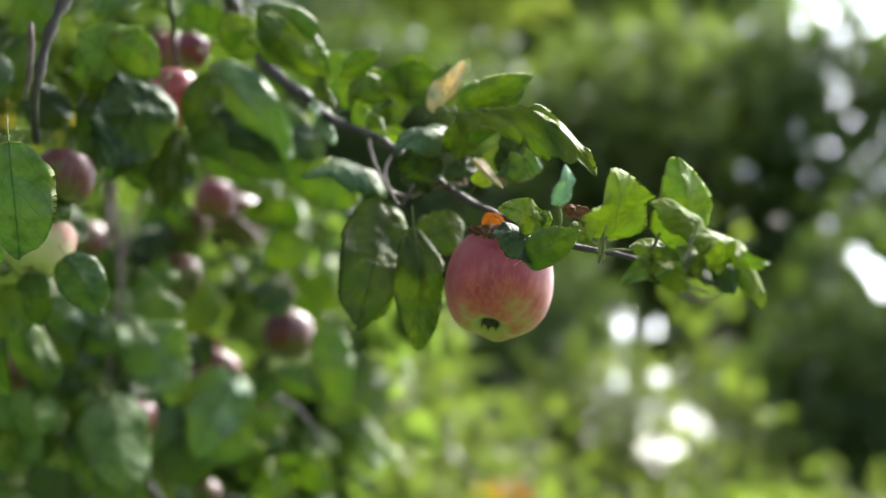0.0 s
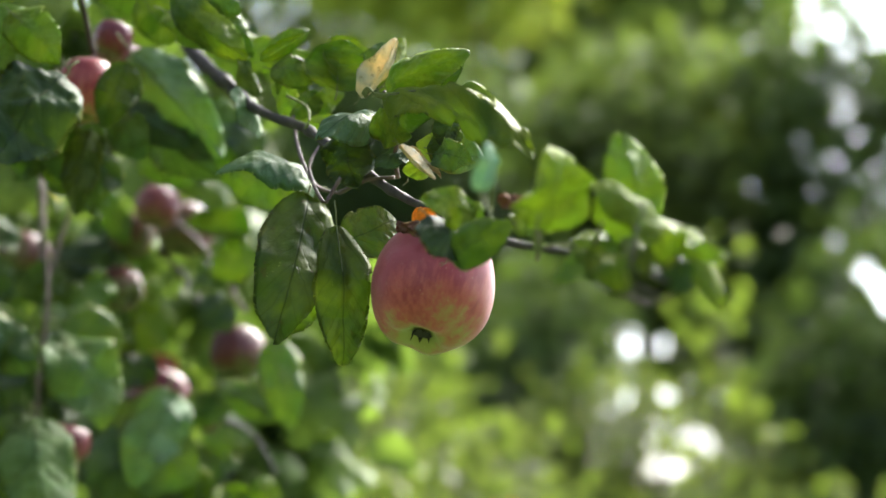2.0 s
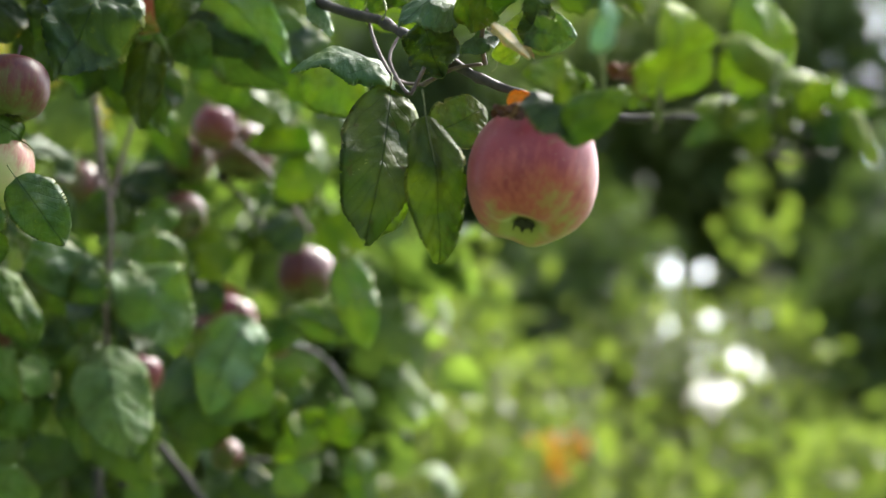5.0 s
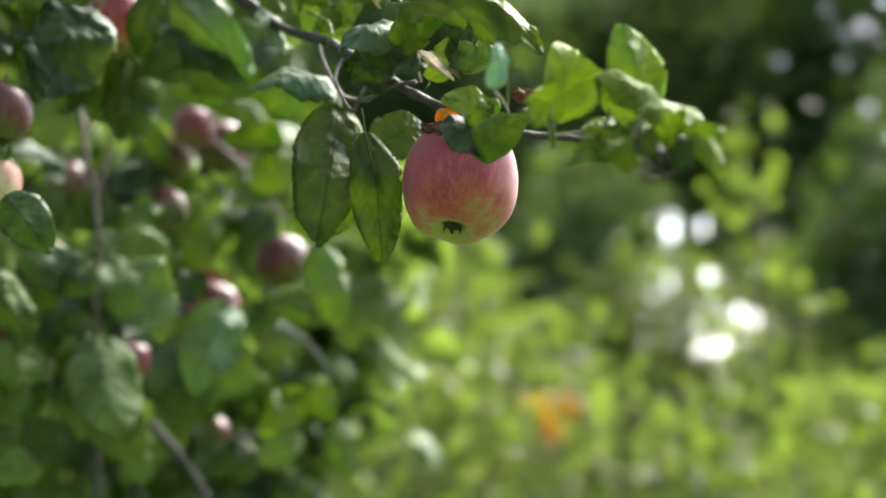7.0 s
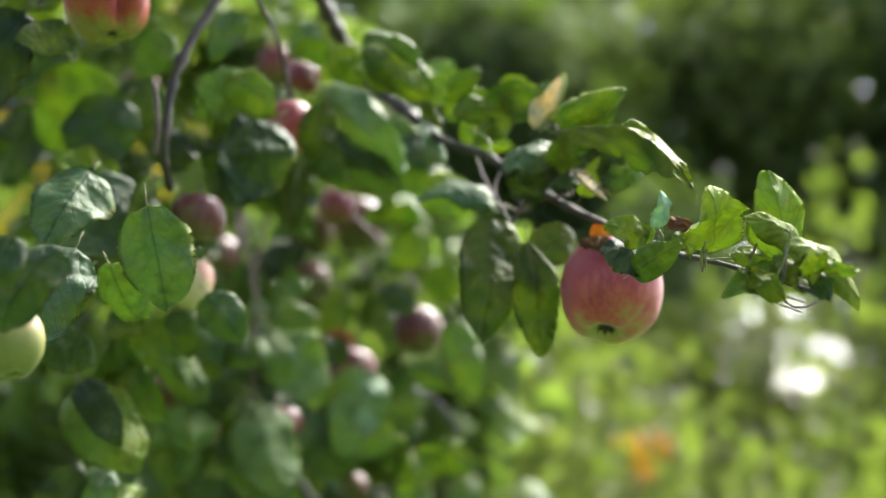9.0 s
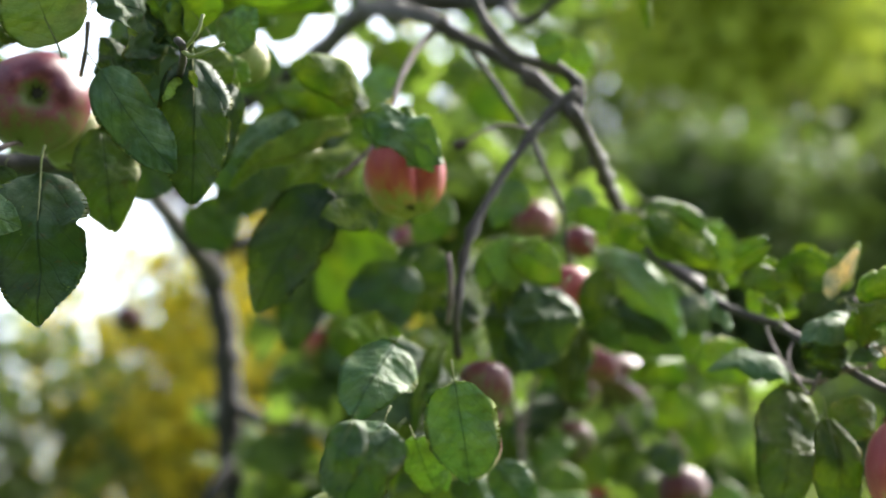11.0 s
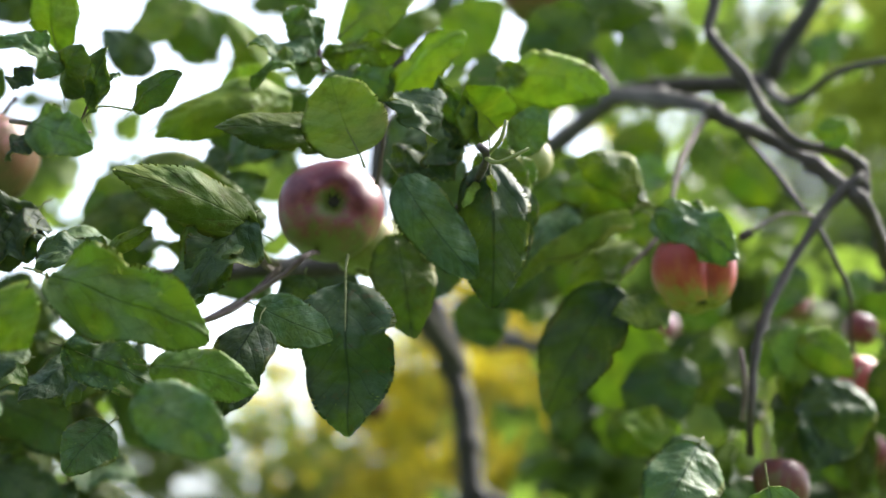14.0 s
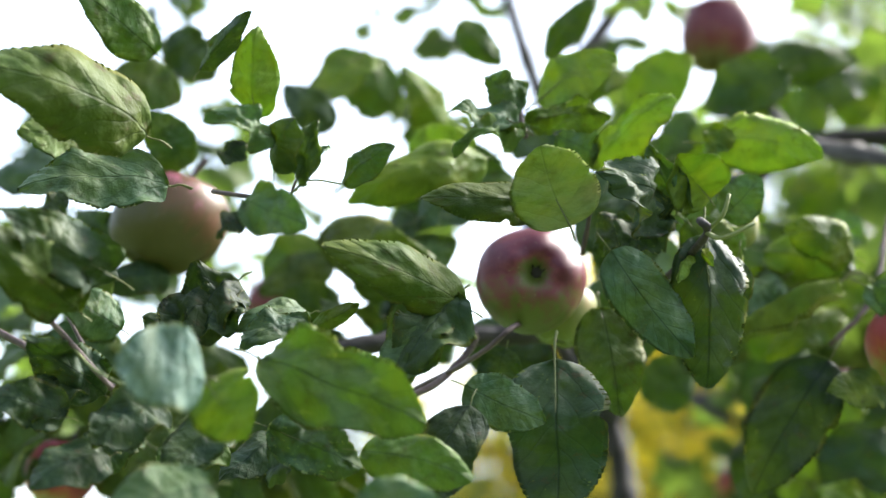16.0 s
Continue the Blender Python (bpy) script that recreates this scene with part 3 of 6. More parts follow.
def clump_mesh(name, places, size, rng, mat, spread=1.0, simple=True):
    """Many leaves in one mesh. Each is a folded, pointed blade at one of the given places."""
    v, f, uv = [], [], []
    for c in places:
        y = Vector((rng.gauss(0, 1), rng.gauss(0, 1), rng.gauss(-0.45, 0.8))).normalized()
        x = y.orthogonal().normalized()
        x = Matrix.Rotation(rng.uniform(0, 6.28), 3, y) @ x
        z = x.cross(y)
        s = size * rng.uniform(0.6, 1.25)
        w = s * rng.uniform(0.26, 0.36)
        c = Vector(c)
        o = len(v)
        k = rng.uniform(0.05, 0.2) * s
        v += [c, c + y * s * 0.3 - x * w * 0.9 + z * k, c + y * s * 0.35 + z * k * 0.2, c + y * s * 0.3 + x * w * 0.9 + z * k, c + y * s * 0.72 - x * w * 0.62 + z * k * 0.6, c + y * s * 0.72 + x * w * 0.62 + z * k * 0.6, c + y * s - z * k * 0.8]
        f += [(o, o + 2, o + 1), (o, o + 3, o + 2), (o + 1, o + 2, o + 6, o + 4), (o + 2, o + 3, o + 5, o + 6)]
        uv += [(0.5, 0), (0.2, 0.3), (0.5, 0.35), (0.8, 0.3), (0.3, 0.72), (0.7, 0.72), (0.5, 1)]
    me = bpy.data.meshes.new(name)
    me.from_pydata([tuple(p) for p in v], [], f)
    layer = me.uv_layers.new(name="UVMap")
    idx = np.empty(len(me.loops), dtype=np.int32)
    me.loops.foreach_get("vertex_index", idx)
    layer.data.foreach_set("uv", np.array(uv, dtype=np.float32)[idx].ravel())
    smooth(me)
    me.materials.append(mat)
    return me


def leaf_cloud(name, places, size, rng, mat):
    """Curved leaves in rosettes round the given places, joined into one mesh."""
    rows, cols = 9, 4
    shapes = []
    for style in ("flat", "fold", "wavy", "arch", "cup"):
        fold, arch, wave, crumple, droop, bow, twist, curl = STYLES[style]
        vs, uv = [], []
        for i in range(rows + 1):
            v = i / rows
            w = half_width(v)
            for j in range(cols + 1):
                u = 2 * j / cols - 1
                x = 0.5 * u * w
                z = -abs(x) * math.tan(radians(fold)) * 0.6 + arch * 2 * v * (1 - v) - droop * v ** 3 + wave * math.sin(9 * v + 2 * u) * abs(u)
                vs.append((x, v, z)), uv.append((0.5 + x, v))
        shapes.append((np.array(vs), uv))
    quads = np.array([(i * (cols + 1) + j, i * (cols + 1) + j + 1, (i + 1) * (cols + 1) + j + 1, (i + 1) * (cols + 1) + j) for i in range(rows) for j in range(cols)])
    allv, allf, alluv, o = [], [], [], 0
    for c in places:
        a = rng.uniform(0, 6.28)
        y = Vector((math.cos(a), math.sin(a) * 0.9, rng.uniform(-1.3, 0.5))).normalized()
        n0 = Vector((rng.gauss(0, 0.5), rng.gauss(-0.45, 0.5), rng.gauss(0.6, 0.4)))
        x = y.cross(n0).normalized()
        z = x.cross(y)
        s = size * rng.uniform(0.6, 1.2)
        m = np.array((x * (s * rng.uniform(0.55, 0.75)), y * s, z * s))
        vs, uv = rng.choice(shapes)
        allv.append(vs @ m + np.array(c)), allf.append(quads + o), alluv.extend(uv)
        o += len(vs)
    me = bpy.data.meshes.new(name)
    me.from_pydata(np.concatenate(allv).tolist(), [], np.concatenate(allf).tolist())
    layer = me.uv_layers.new(name="UVMap")
    idx = np.empty(len(me.loops), dtype=np.int32)
    me.loops.foreach_get("vertex_index", idx)
    layer.data.foreach_set("uv", np.array(alluv, dtype=np.float32)[idx].ravel())
    smooth(me)
    me.materials.append(mat)
    return me


# Near the camera's start; gap directions below are taken from here.
VIEWPOINT = Vector((0.0, -0.85, 1.63))
VIEW_GAPS = [  # sky gaps cut to fit the camera's view: degrees right of north, degrees up, size
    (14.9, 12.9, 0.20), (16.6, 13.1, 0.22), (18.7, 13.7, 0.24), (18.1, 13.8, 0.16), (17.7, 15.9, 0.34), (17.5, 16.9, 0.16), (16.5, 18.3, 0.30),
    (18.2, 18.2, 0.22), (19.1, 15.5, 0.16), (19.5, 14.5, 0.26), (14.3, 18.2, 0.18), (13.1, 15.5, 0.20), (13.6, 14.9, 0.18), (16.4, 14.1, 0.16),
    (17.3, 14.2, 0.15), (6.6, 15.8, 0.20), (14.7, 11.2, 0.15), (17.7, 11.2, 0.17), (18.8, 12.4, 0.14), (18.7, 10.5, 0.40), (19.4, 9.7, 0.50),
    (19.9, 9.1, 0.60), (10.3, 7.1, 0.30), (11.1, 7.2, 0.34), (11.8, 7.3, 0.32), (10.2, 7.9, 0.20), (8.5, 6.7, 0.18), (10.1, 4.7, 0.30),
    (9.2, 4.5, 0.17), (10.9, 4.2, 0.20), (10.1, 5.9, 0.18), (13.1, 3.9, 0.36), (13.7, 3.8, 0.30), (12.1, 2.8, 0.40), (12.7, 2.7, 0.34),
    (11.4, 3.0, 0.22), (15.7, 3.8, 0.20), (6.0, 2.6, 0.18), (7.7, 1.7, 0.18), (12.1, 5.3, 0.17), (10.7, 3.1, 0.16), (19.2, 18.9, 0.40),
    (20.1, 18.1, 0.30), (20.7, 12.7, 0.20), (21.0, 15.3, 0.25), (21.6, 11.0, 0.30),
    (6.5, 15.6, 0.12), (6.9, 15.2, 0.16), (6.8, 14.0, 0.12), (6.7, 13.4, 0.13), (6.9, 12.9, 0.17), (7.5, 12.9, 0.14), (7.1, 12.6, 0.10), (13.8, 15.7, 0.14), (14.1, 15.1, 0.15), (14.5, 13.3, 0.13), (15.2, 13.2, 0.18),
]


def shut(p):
    """Whether foliage may grow at p: not inside the gaps that are fitted to the camera's view."""
    v = p - VIEWPOINT
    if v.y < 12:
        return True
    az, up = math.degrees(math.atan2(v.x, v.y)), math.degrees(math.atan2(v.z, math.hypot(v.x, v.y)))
    return all((az - a) ** 2 + (up - b) ** 2 > (r + 0.13) ** 2 for a, b, r in VIEW_GAPS)


def clump_points(rng, centre, radii, clumps, per, tight, root=Vector((0, 0, 0))):
    """Points in uneven clumps inside an ellipsoid, so that gaps stay between them."""
    out = []
    for _ in range(clumps):
        d = Vector((rng.gauss(0, 1), rng.gauss(0, 1), rng.gauss(0, 1))).normalized() * rng.random() ** 0.4
        c = Vector(centre) + Vector((d.x * radii[0], d.y * radii[1], d.z * radii[2]))
        for _ in range(per):
            out.append(c + Vector((rng.gauss(0, tight), rng.gauss(0, tight), rng.gauss(0, tight * 0.8))))
    # Leaves that would fill the view-fitted sky gaps are dropped.
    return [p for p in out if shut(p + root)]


# ---- ground ----
bm = bmesh.new()
bmesh.ops.create_grid(bm, x_segments=60, y_segments=60, size=400)
me = bpy.data.meshes.new("ground")
bm.to_mesh(me)
bm.free()
tagged(link("ground", me, M_GROUND), "green meadow ground", "ground", kind="structure")


# ---- apple tree: wood, leaves and fruit ----
tube("branch", [(-0.371, 0.453, 2.216), (-0.264, 0.200, 2.109), (-0.232, 0.163, 2.080), (-0.192, 0.154, 2.056), (-0.157, 0.145, 2.027), (-0.132, 0.136, 1.998), (-0.114, 0.315, 1.986), (-0.084, 0.288, 1.939), (-0.050, 0.241, 1.905), (-0.051, 0.179, 1.893), (-0.029, 0.153, 1.870), (0.004, 0.118, 1.852)], [0.0083, 0.0065, 0.0060, 0.0057, 0.0053, 0.0050, 0.0056, 0.0051, 0.0046, 0.0034, 0.0031, 0.0028], M_BARK, tree, seed=1, knobs=0.5, label="knobbly grey-brown fruiting branch")
tube("branch", [(0.004, 0.118, 1.852), (0.029, 0.084, 1.829), (0.047, 0.068, 1.814), (0.059, 0.052, 1.804), (0.071, 0.036, 1.796), (0.091, -0.010, 1.780), (0.108, -0.060, 1.763), (0.119, -0.096, 1.755), (0.126, -0.129, 1.748), (0.142, -0.169, 1.737), (0.154, -0.202, 1.727)], [0.0031, 0.0028, 0.0026, 0.0024, 0.0022, 0.0020, 0.0017, 0.0015, 0.0013, 0.0011, 0.0010], M_BARK, tree, seed=2, knobs=0.5)
tube("branch", [(-0.137, 0.136, 2.006), (-0.135, 0.136, 2.019), (-0.137, 0.136, 2.031), (-0.151, 0.129, 2.041), (-0.179, 0.118, 2.045), (-0.200, 0.118, 2.067), (-0.217, 0.118, 2.098), (-0.241, 0.118, 2.132), (-0.239, 0.118, 2.148), (-0.232, 0.118, 2.183)], [0.0045, 0.0045, 0.0044, 0.0044, 0.0043, 0.0043, 0.0043, 0.0043, 0.0043, 0.0043], M_BARK, tree, seed=3, knobs=0.5, label="kinked dark branch")
tube("branch", [(-0.135, 0.130, 2.023), (-0.156, 0.123, 2.003), (-0.184, 0.104, 1.954), (-0.204, 0.080, 1.899), (-0.209, 0.073, 1.847), (-0.213, 0.114, 1.825)], [0.0041, 0.0037, 0.0033, 0.0030, 0.0025, 0.0024], M_BARK, tree, seed=4, knobs=0.5)
tube("limb", [(-0.693, 0.984, 2.254), (-0.544, 0.825, 2.274), (-0.472, 0.705, 2.262), (-0.385, 0.516, 2.233), (-0.319, 0.444, 2.216), (-0.229, 0.432, 2.213), (-0.210, 0.420, 2.236), (-0.186, 0.410, 2.265), (-0.164, 0.406, 2.308)], [0.0154, 0.0137, 0.0123, 0.0105, 0.0096, 0.0091, 0.0086, 0.0083, 0.0080], M_BARKDARK, tree, seed=5, knobs=0.25, label="thick dark limb")
tube("branch", [(-0.444, 0.604, 2.373), (-0.422, 0.584, 2.316), (-0.380, 0.517, 2.238)], [0.0069, 0.0059, 0.0047], M_BARKDARK, tree, seed=6, knobs=0.25)
tube("branch", [(-0.229, 0.432, 2.213), (-0.197, 0.329, 2.152), (-0.154, 0.268, 2.154), (-0.105, 0.200, 2.136)], [0.0054, 0.0041, 0.0032, 0.0022], M_BARKDARK, tree, seed=7, knobs=0.25)
tube("twig", [(-0.249, 0.163, 2.083), (-0.258, 0.129, 2.050), (-0.262, 0.104, 2.022), (-0.264, 0.086, 1.991), (-0.272, 0.068, 1.963), (-0.292, 0.056, 1.938)], [0.0026, 0.0024, 0.0021, 0.0019, 0.0017, 0.0016], M_TWIG, tree, seed=8, knobs=0.25, label="smooth purplish grey twig")
tube("twig", [(-0.223, 0.163, 2.071), (-0.200, 0.154, 2.039), (-0.181, 0.136, 2.007), (-0.167, 0.118, 1.985), (-0.154, 0.105, 1.954), (-0.147, 0.158, 1.943), (-0.150, 0.255, 1.931), (-0.142, 0.295, 1.894)], [0.0021, 0.0020, 0.0020, 0.0019, 0.0017, 0.0017, 0.0018, 0.0018], M_BARK, tree, seed=9, knobs=0.25)
tube("twig", [(-0.169, 0.118, 1.991), (-0.189, 0.099, 1.988), (-0.211, 0.086, 1.971)], [0.0012, 0.0012, 0.0011], M_TWIG, tree, seed=10, knobs=0.25)
tube("twig", [(-0.209, 0.086, 1.972), (-0.213, 0.086, 1.970), (-0.217, 0.086, 1.968)], [0.0035, 0.0035, 0.0035], M_BARKDARK, tree, seed=11, knobs=0.25, label="withered black fruit bud")
tube("trunk", [(-0.855, 1.173, 2.246), (-0.814, 1.220, 2.187), (-0.764, 1.244, 2.122), (-0.736, 1.256, 2.046), (-0.720, 1.256, 1.953), (-0.712, 1.256, 1.853), (-0.715, 1.280, 1.674), (-0.860, 1.300, 0.900), (-0.880, 1.350, 0.400), (-0.900, 1.400, -0.050)], [0.0178, 0.0183, 0.0185, 0.0187, 0.0188, 0.0189, 0.0191, 0.0500, 0.0750, 0.1100], M_BARKDARK, tree, seed=12, knobs=0.25, label="upright grey stem of the tree")
tube("limb", [(-0.759, 1.250, 2.110), (-0.726, 1.204, 2.136), (-0.666, 1.141, 2.132), (-0.574, 0.984, 2.075), (-0.509, 0.904, 2.031)], [0.0120, 0.0109, 0.0097, 0.0082, 0.0071], M_BARKDARK, tree, seed=13, knobs=0.25)
tube("limb", [(-0.716, 1.256, 1.919), (-0.658, 1.220, 1.892), (-0.556, 1.141, 1.872)], [0.0118, 0.0098, 0.0078], M_BARKDARK, tree, seed=14, knobs=0.25)
tube("limb", [(-0.616, -0.076, 1.904), (-0.582, -0.058, 1.912), (-0.535, -0.025, 1.926), (-0.502, 0.000, 1.933), (-0.473, 0.074, 1.952), (-0.565, 0.416, 2.026), (-0.736, 1.250, 2.100)], [0.0058, 0.0060, 0.0062, 0.0064, 0.0068, 0.0080, 0.0105], M_BARKDARK, tree, seed=15, knobs=0.25)
tube("twig", [(-0.471, -0.014, 1.934), (-0.443, -0.125, 1.910), (-0.453, -0.138, 1.895), (-0.470, -0.138, 1.884), (-0.490, -0.138, 1.874), (-0.511, -0.138, 1.863), (-0.543, -0.138, 1.855)], [0.0019, 0.0016, 0.0016, 0.0015, 0.0015, 0.0014, 0.0013], M_TWIG, tree, seed=16, knobs=0.25)
tube("limb", [(-0.820, 0.984, 2.241), (-0.784, 1.063, 2.216), (-0.750, 1.141, 2.171), (-0.729, 1.232, 2.091)], [0.0105, 0.0109, 0.0112, 0.0116], M_BARKDARK, tree, seed=17, knobs=0.25)
tube("branch", [(-0.659, 1.141, 1.836), (-0.671, 1.063, 1.777), (-0.681, 1.063, 1.710), (-0.687, 1.063, 1.630)], [0.0093, 0.0084, 0.0079, 0.0074], M_BARKDARK, tree, seed=18, knobs=0.25)
tube("branch", [(-0.668, 1.141, 2.106), (-0.542, 0.984, 2.077), (-0.464, 0.788, 2.045)], [0.0071, 0.0055, 0.0039], M_BARKDARK, tree, seed=19, knobs=0.25)
tube("twig", [(-0.236, 0.518, 1.925), (-0.242, 0.605, 1.895), (-0.239, 0.613, 1.856), (-0.236, 0.614, 1.793)], [0.0026, 0.0028, 0.0028, 0.0028], M_TWIG, tree, seed=20, knobs=0.25)
tube("twig", [(-0.156, 0.670, 1.929), (-0.156, 0.670, 1.911), (-0.119, 0.648, 1.881), (-0.088, 0.626, 1.851), (-0.054, 0.626, 1.805)], [0.0029, 0.0028, 0.0026, 0.0024, 0.0023], M_TWIG, tree, seed=21, knobs=0.25)
tube("twig", [(-0.147, 0.701, 1.868), (-0.120, 0.701, 1.844), (-0.099, 0.701, 1.814)], [0.0030, 0.0027, 0.0024], M_BARKDARK, tree, seed=22, knobs=0.25)
tube("twig", [(-0.182, 0.670, 1.620), (-0.147, 0.670, 1.580), (-0.124, 0.670, 1.546)], [0.0046, 0.0037, 0.0029], M_BARKDARK, tree, seed=23, knobs=0.25)
tube("twig", [(-0.233, 0.670, 1.598), (-0.229, 0.670, 1.547)], [0.0046, 0.0034], M_BARKDARK, tree, seed=24, knobs=0.25)
tube("twig", [(-0.219, 0.670, 1.598), (-0.189, 0.670, 1.555)], [0.0040, 0.0034], M_BARKDARK, tree, seed=25, knobs=0.25)
tube("twig", [(-0.160, 0.670, 1.726), (-0.108, 0.670, 1.718), (-0.044, 0.670, 1.703), (-0.015, 0.670, 1.666)], [0.0023, 0.0023, 0.0023, 0.0023], M_BARKDARK, tree, seed=26, knobs=0.25)
tube("twig", [(-0.113, 0.670, 1.609), (-0.073, 0.670, 1.609), (-0.044, 0.670, 1.617)], [0.0023, 0.0023, 0.0023], M_BARKDARK, tree, seed=27, knobs=0.25)
tube("twig", [(-0.731, -0.233, 1.894), (-0.707, -0.233, 1.884), (-0.670, -0.233, 1.868), (-0.634, -0.233, 1.855), (-0.618, -0.192, 1.844)], [0.0019, 0.0020, 0.0020, 0.0020, 0.0022], M_TWIG, tree, seed=28, knobs=0.25)
tube("twig", [(-0.664, -0.233, 1.893), (-0.650, -0.233, 1.874), (-0.637, -0.233, 1.856)], [0.0012, 0.0012, 0.0012], M_TWIG, tree, seed=29, knobs=0.25)
tube("twig", [(0.027, 0.060, 1.812), (0.023, 0.060, 1.803), (0.019, 0.060, 1.798), (0.009, 0.084, 1.821), (0.013, 0.100, 1.838)], [0.0012, 0.0011, 0.0010, 0.0010, 0.0009], M_TWIG, tree, seed=31, knobs=0.25)
tube("twig", [(-0.214, 0.056, 1.886), (-0.211, 0.056, 1.864), (-0.214, 0.069, 1.841)], [0.0018, 0.0018, 0.0019], M_TWIG, tree, seed=32, knobs=0.25)
leaf((-0.126, 0.287, 1.934), (-0.059, 0.288, 1.871), 0.044, 10, "fold", "blue")
leaf((-0.041, 0.162, 1.884), (-0.026, 0.162, 1.855), 0.021, -30, "fold", "blue")
leaf((-0.085, 0.161, 1.948), (-0.034, 0.162, 1.905), 0.026, 15, "arch")
leaf((-0.021, 0.171, 1.890), (0.007, 0.171, 1.896), 0.022, 25, "crumple")
leaf((-0.025, 0.144, 1.905), (-0.001, 0.144, 1.918), 0.013, 30, "fold")
leaf((0.031, 0.100, 1.874), (0.014, 0.100, 1.903), 0.037, 5, "cup", tone="lime")
leaf((0.044, 0.092, 1.872), (0.055, 0.092, 1.905), 0.024, 45, "fold", "young")
leaf((0.046, 0.036, 1.857), (0.087, 0.000, 1.872), 0.020, 20, "arch", tone="lime")
leaf((0.043, 0.010, 1.848), (0.112, -0.104, 1.793), 0.024, 0, "bow", "young")
leaf((0.056, 0.076, 1.843), (0.013, 0.036, 1.824), 0.026, 25, "arch", "blue")
leaf((0.027, 0.068, 1.839), (0.037, 0.068, 1.809), 0.027, 20, "crumple", "dark")
leaf((0.013, 0.118, 1.819), (-0.043, 0.100, 1.818), 0.028, 35, "arch", "blue")
leaf((0.010, 0.076, 1.805), (0.001, 0.060, 1.720), 0.045, 0, "flat", "olive")
leaf((0.013, 0.092, 1.773), (0.004, 0.084, 1.724), 0.036, 15, "wavy", "lime")
leaf((0.028, 0.040, 1.780), (0.037, 0.030, 1.709), 0.030, 8, "flat", "olive")
leaf((0.032, 0.050, 1.774), (0.059, 0.050, 1.791), 0.029, 5, "flat", "olive")
leaf((0.074, 0.030, 1.825), (0.101, 0.030, 1.823), 0.021, 10, "arch", "blue")
leaf((0.085, 0.020, 1.835), (0.074, 0.020, 1.817), 0.016, 20, "flat", "olive")
leaf((0.056, 0.020, 1.824), (0.079, 0.020, 1.808), 0.007, 30, "crumple", "cream")
leaf((0.065, 0.000, 1.783), (0.078, 0.000, 1.783), 0.010, 0, "flat", "orange")
leaf((0.058, 0.000, 1.776), (0.076, 0.000, 1.778), 0.007, 10, "crumple", "dry")
leaf((0.057, -0.020, 1.774), (0.075, -0.020, 1.773), 0.005, 30, "crumple", "dry")
leaf((0.064, -0.020, 1.770), (0.075, -0.020, 1.777), 0.007, 30, "crumple", "dry")
leaf((0.064, 0.044, 1.812), (0.077, 0.044, 1.843), 0.017, 35, "arch", "young")
leaf((-0.029, 0.171, 1.885), (-0.051, 0.171, 1.913), 0.017, 30, "fold", "lime")
leaf((0.006, 0.135, 1.867), (0.022, 0.135, 1.887), 0.014, 20, "flat", "lime")
leaf((0.063, 0.052, 1.829), (0.045, 0.052, 1.817), 0.016, 30, "fold", "dark")
leaf((0.042, 0.036, 1.843), (0.062, 0.036, 1.831), 0.017, 30, "wavy", tone="lime")
leaf((0.010, 0.135, 1.877), (-0.005, 0.135, 1.863), 0.016, 20, "fold")
tube("twig", [(0.144, -0.186, 1.750), (0.143, -0.186, 1.735), (0.138, -0.186, 1.725), (0.150, -0.194, 1.718)], [0.0007, 0.0006, 0.0005, 0.0004], M_TWIG, tree, seed=33, knobs=0.25)
tube("twig", [(0.117, -0.104, 1.748), (0.114, -0.129, 1.752), (0.110, -0.153, 1.752)], [0.0008, 0.0007, 0.0007], M_TWIG, tree, seed=34, knobs=0.25)
tube("twig", [(0.136, -0.137, 1.750), (0.135, -0.153, 1.752), (0.135, -0.161, 1.755)], [0.0007, 0.0007, 0.0007], M_TWIG, tree, seed=35, knobs=0.25)
tube("twig", [(0.058, 0.060, 1.815), (0.055, 0.052, 1.825), (0.055, 0.044, 1.836), (0.046, 0.036, 1.856)], [0.0013, 0.0012, 0.0011, 0.0009], M_TWIG, tree, seed=36, knobs=0.25)
tube("twig", [(0.027, 0.076, 1.807), (0.042, 0.068, 1.814), (0.056, 0.060, 1.815)], [0.0013, 0.0011, 0.0010], M_TWIG, tree, seed=37, knobs=0.25)
tube("twig", [(-0.005, 0.135, 1.863), (0.001, 0.118, 1.838), (0.013, 0.100, 1.815), (0.027, 0.076, 1.807)], [0.0010, 0.0010, 0.0010, 0.0010], M_TWIG, tree, seed=38, knobs=0.25)
leaf((-0.132, 0.288, 1.898), (-0.080, 0.288, 1.876), 0.026, 40, "fold", "dark")
leaf((-0.111, 0.189, 1.946), (-0.091, 0.215, 1.922), 0.028, 10, "flat", "lime")
leaf((-0.128, 0.272, 1.889), (-0.108, 0.272, 1.859), 0.029, 10)
leaf((-0.186, -0.081, 1.783), (-0.180, -0.049, 1.728), 0.043, 0, "flat", "blue")
leaf((-0.183, -0.274, 1.735), (-0.206, -0.274, 1.698), 0.024, 10, "fold", "dark")
leaf((-0.198, -0.291, 1.737), (-0.207, -0.291, 1.705), 0.021, 10, "fold", "dark")
leaf((-0.297, 0.316, 1.946), (-0.365, 0.319, 1.897), 0.072, 0, "flat", "lime")
leaf((-0.181, 0.092, 1.751), (-0.157, 0.100, 1.719), 0.030, 10, "fold", "blue")
leaf((-0.210, -0.055, 1.751), (-0.203, -0.009, 1.727), 0.026, 10)
leaf((-0.168, 0.243, 1.898), (-0.196, 0.283, 1.848), 0.054, 0, "wavy")
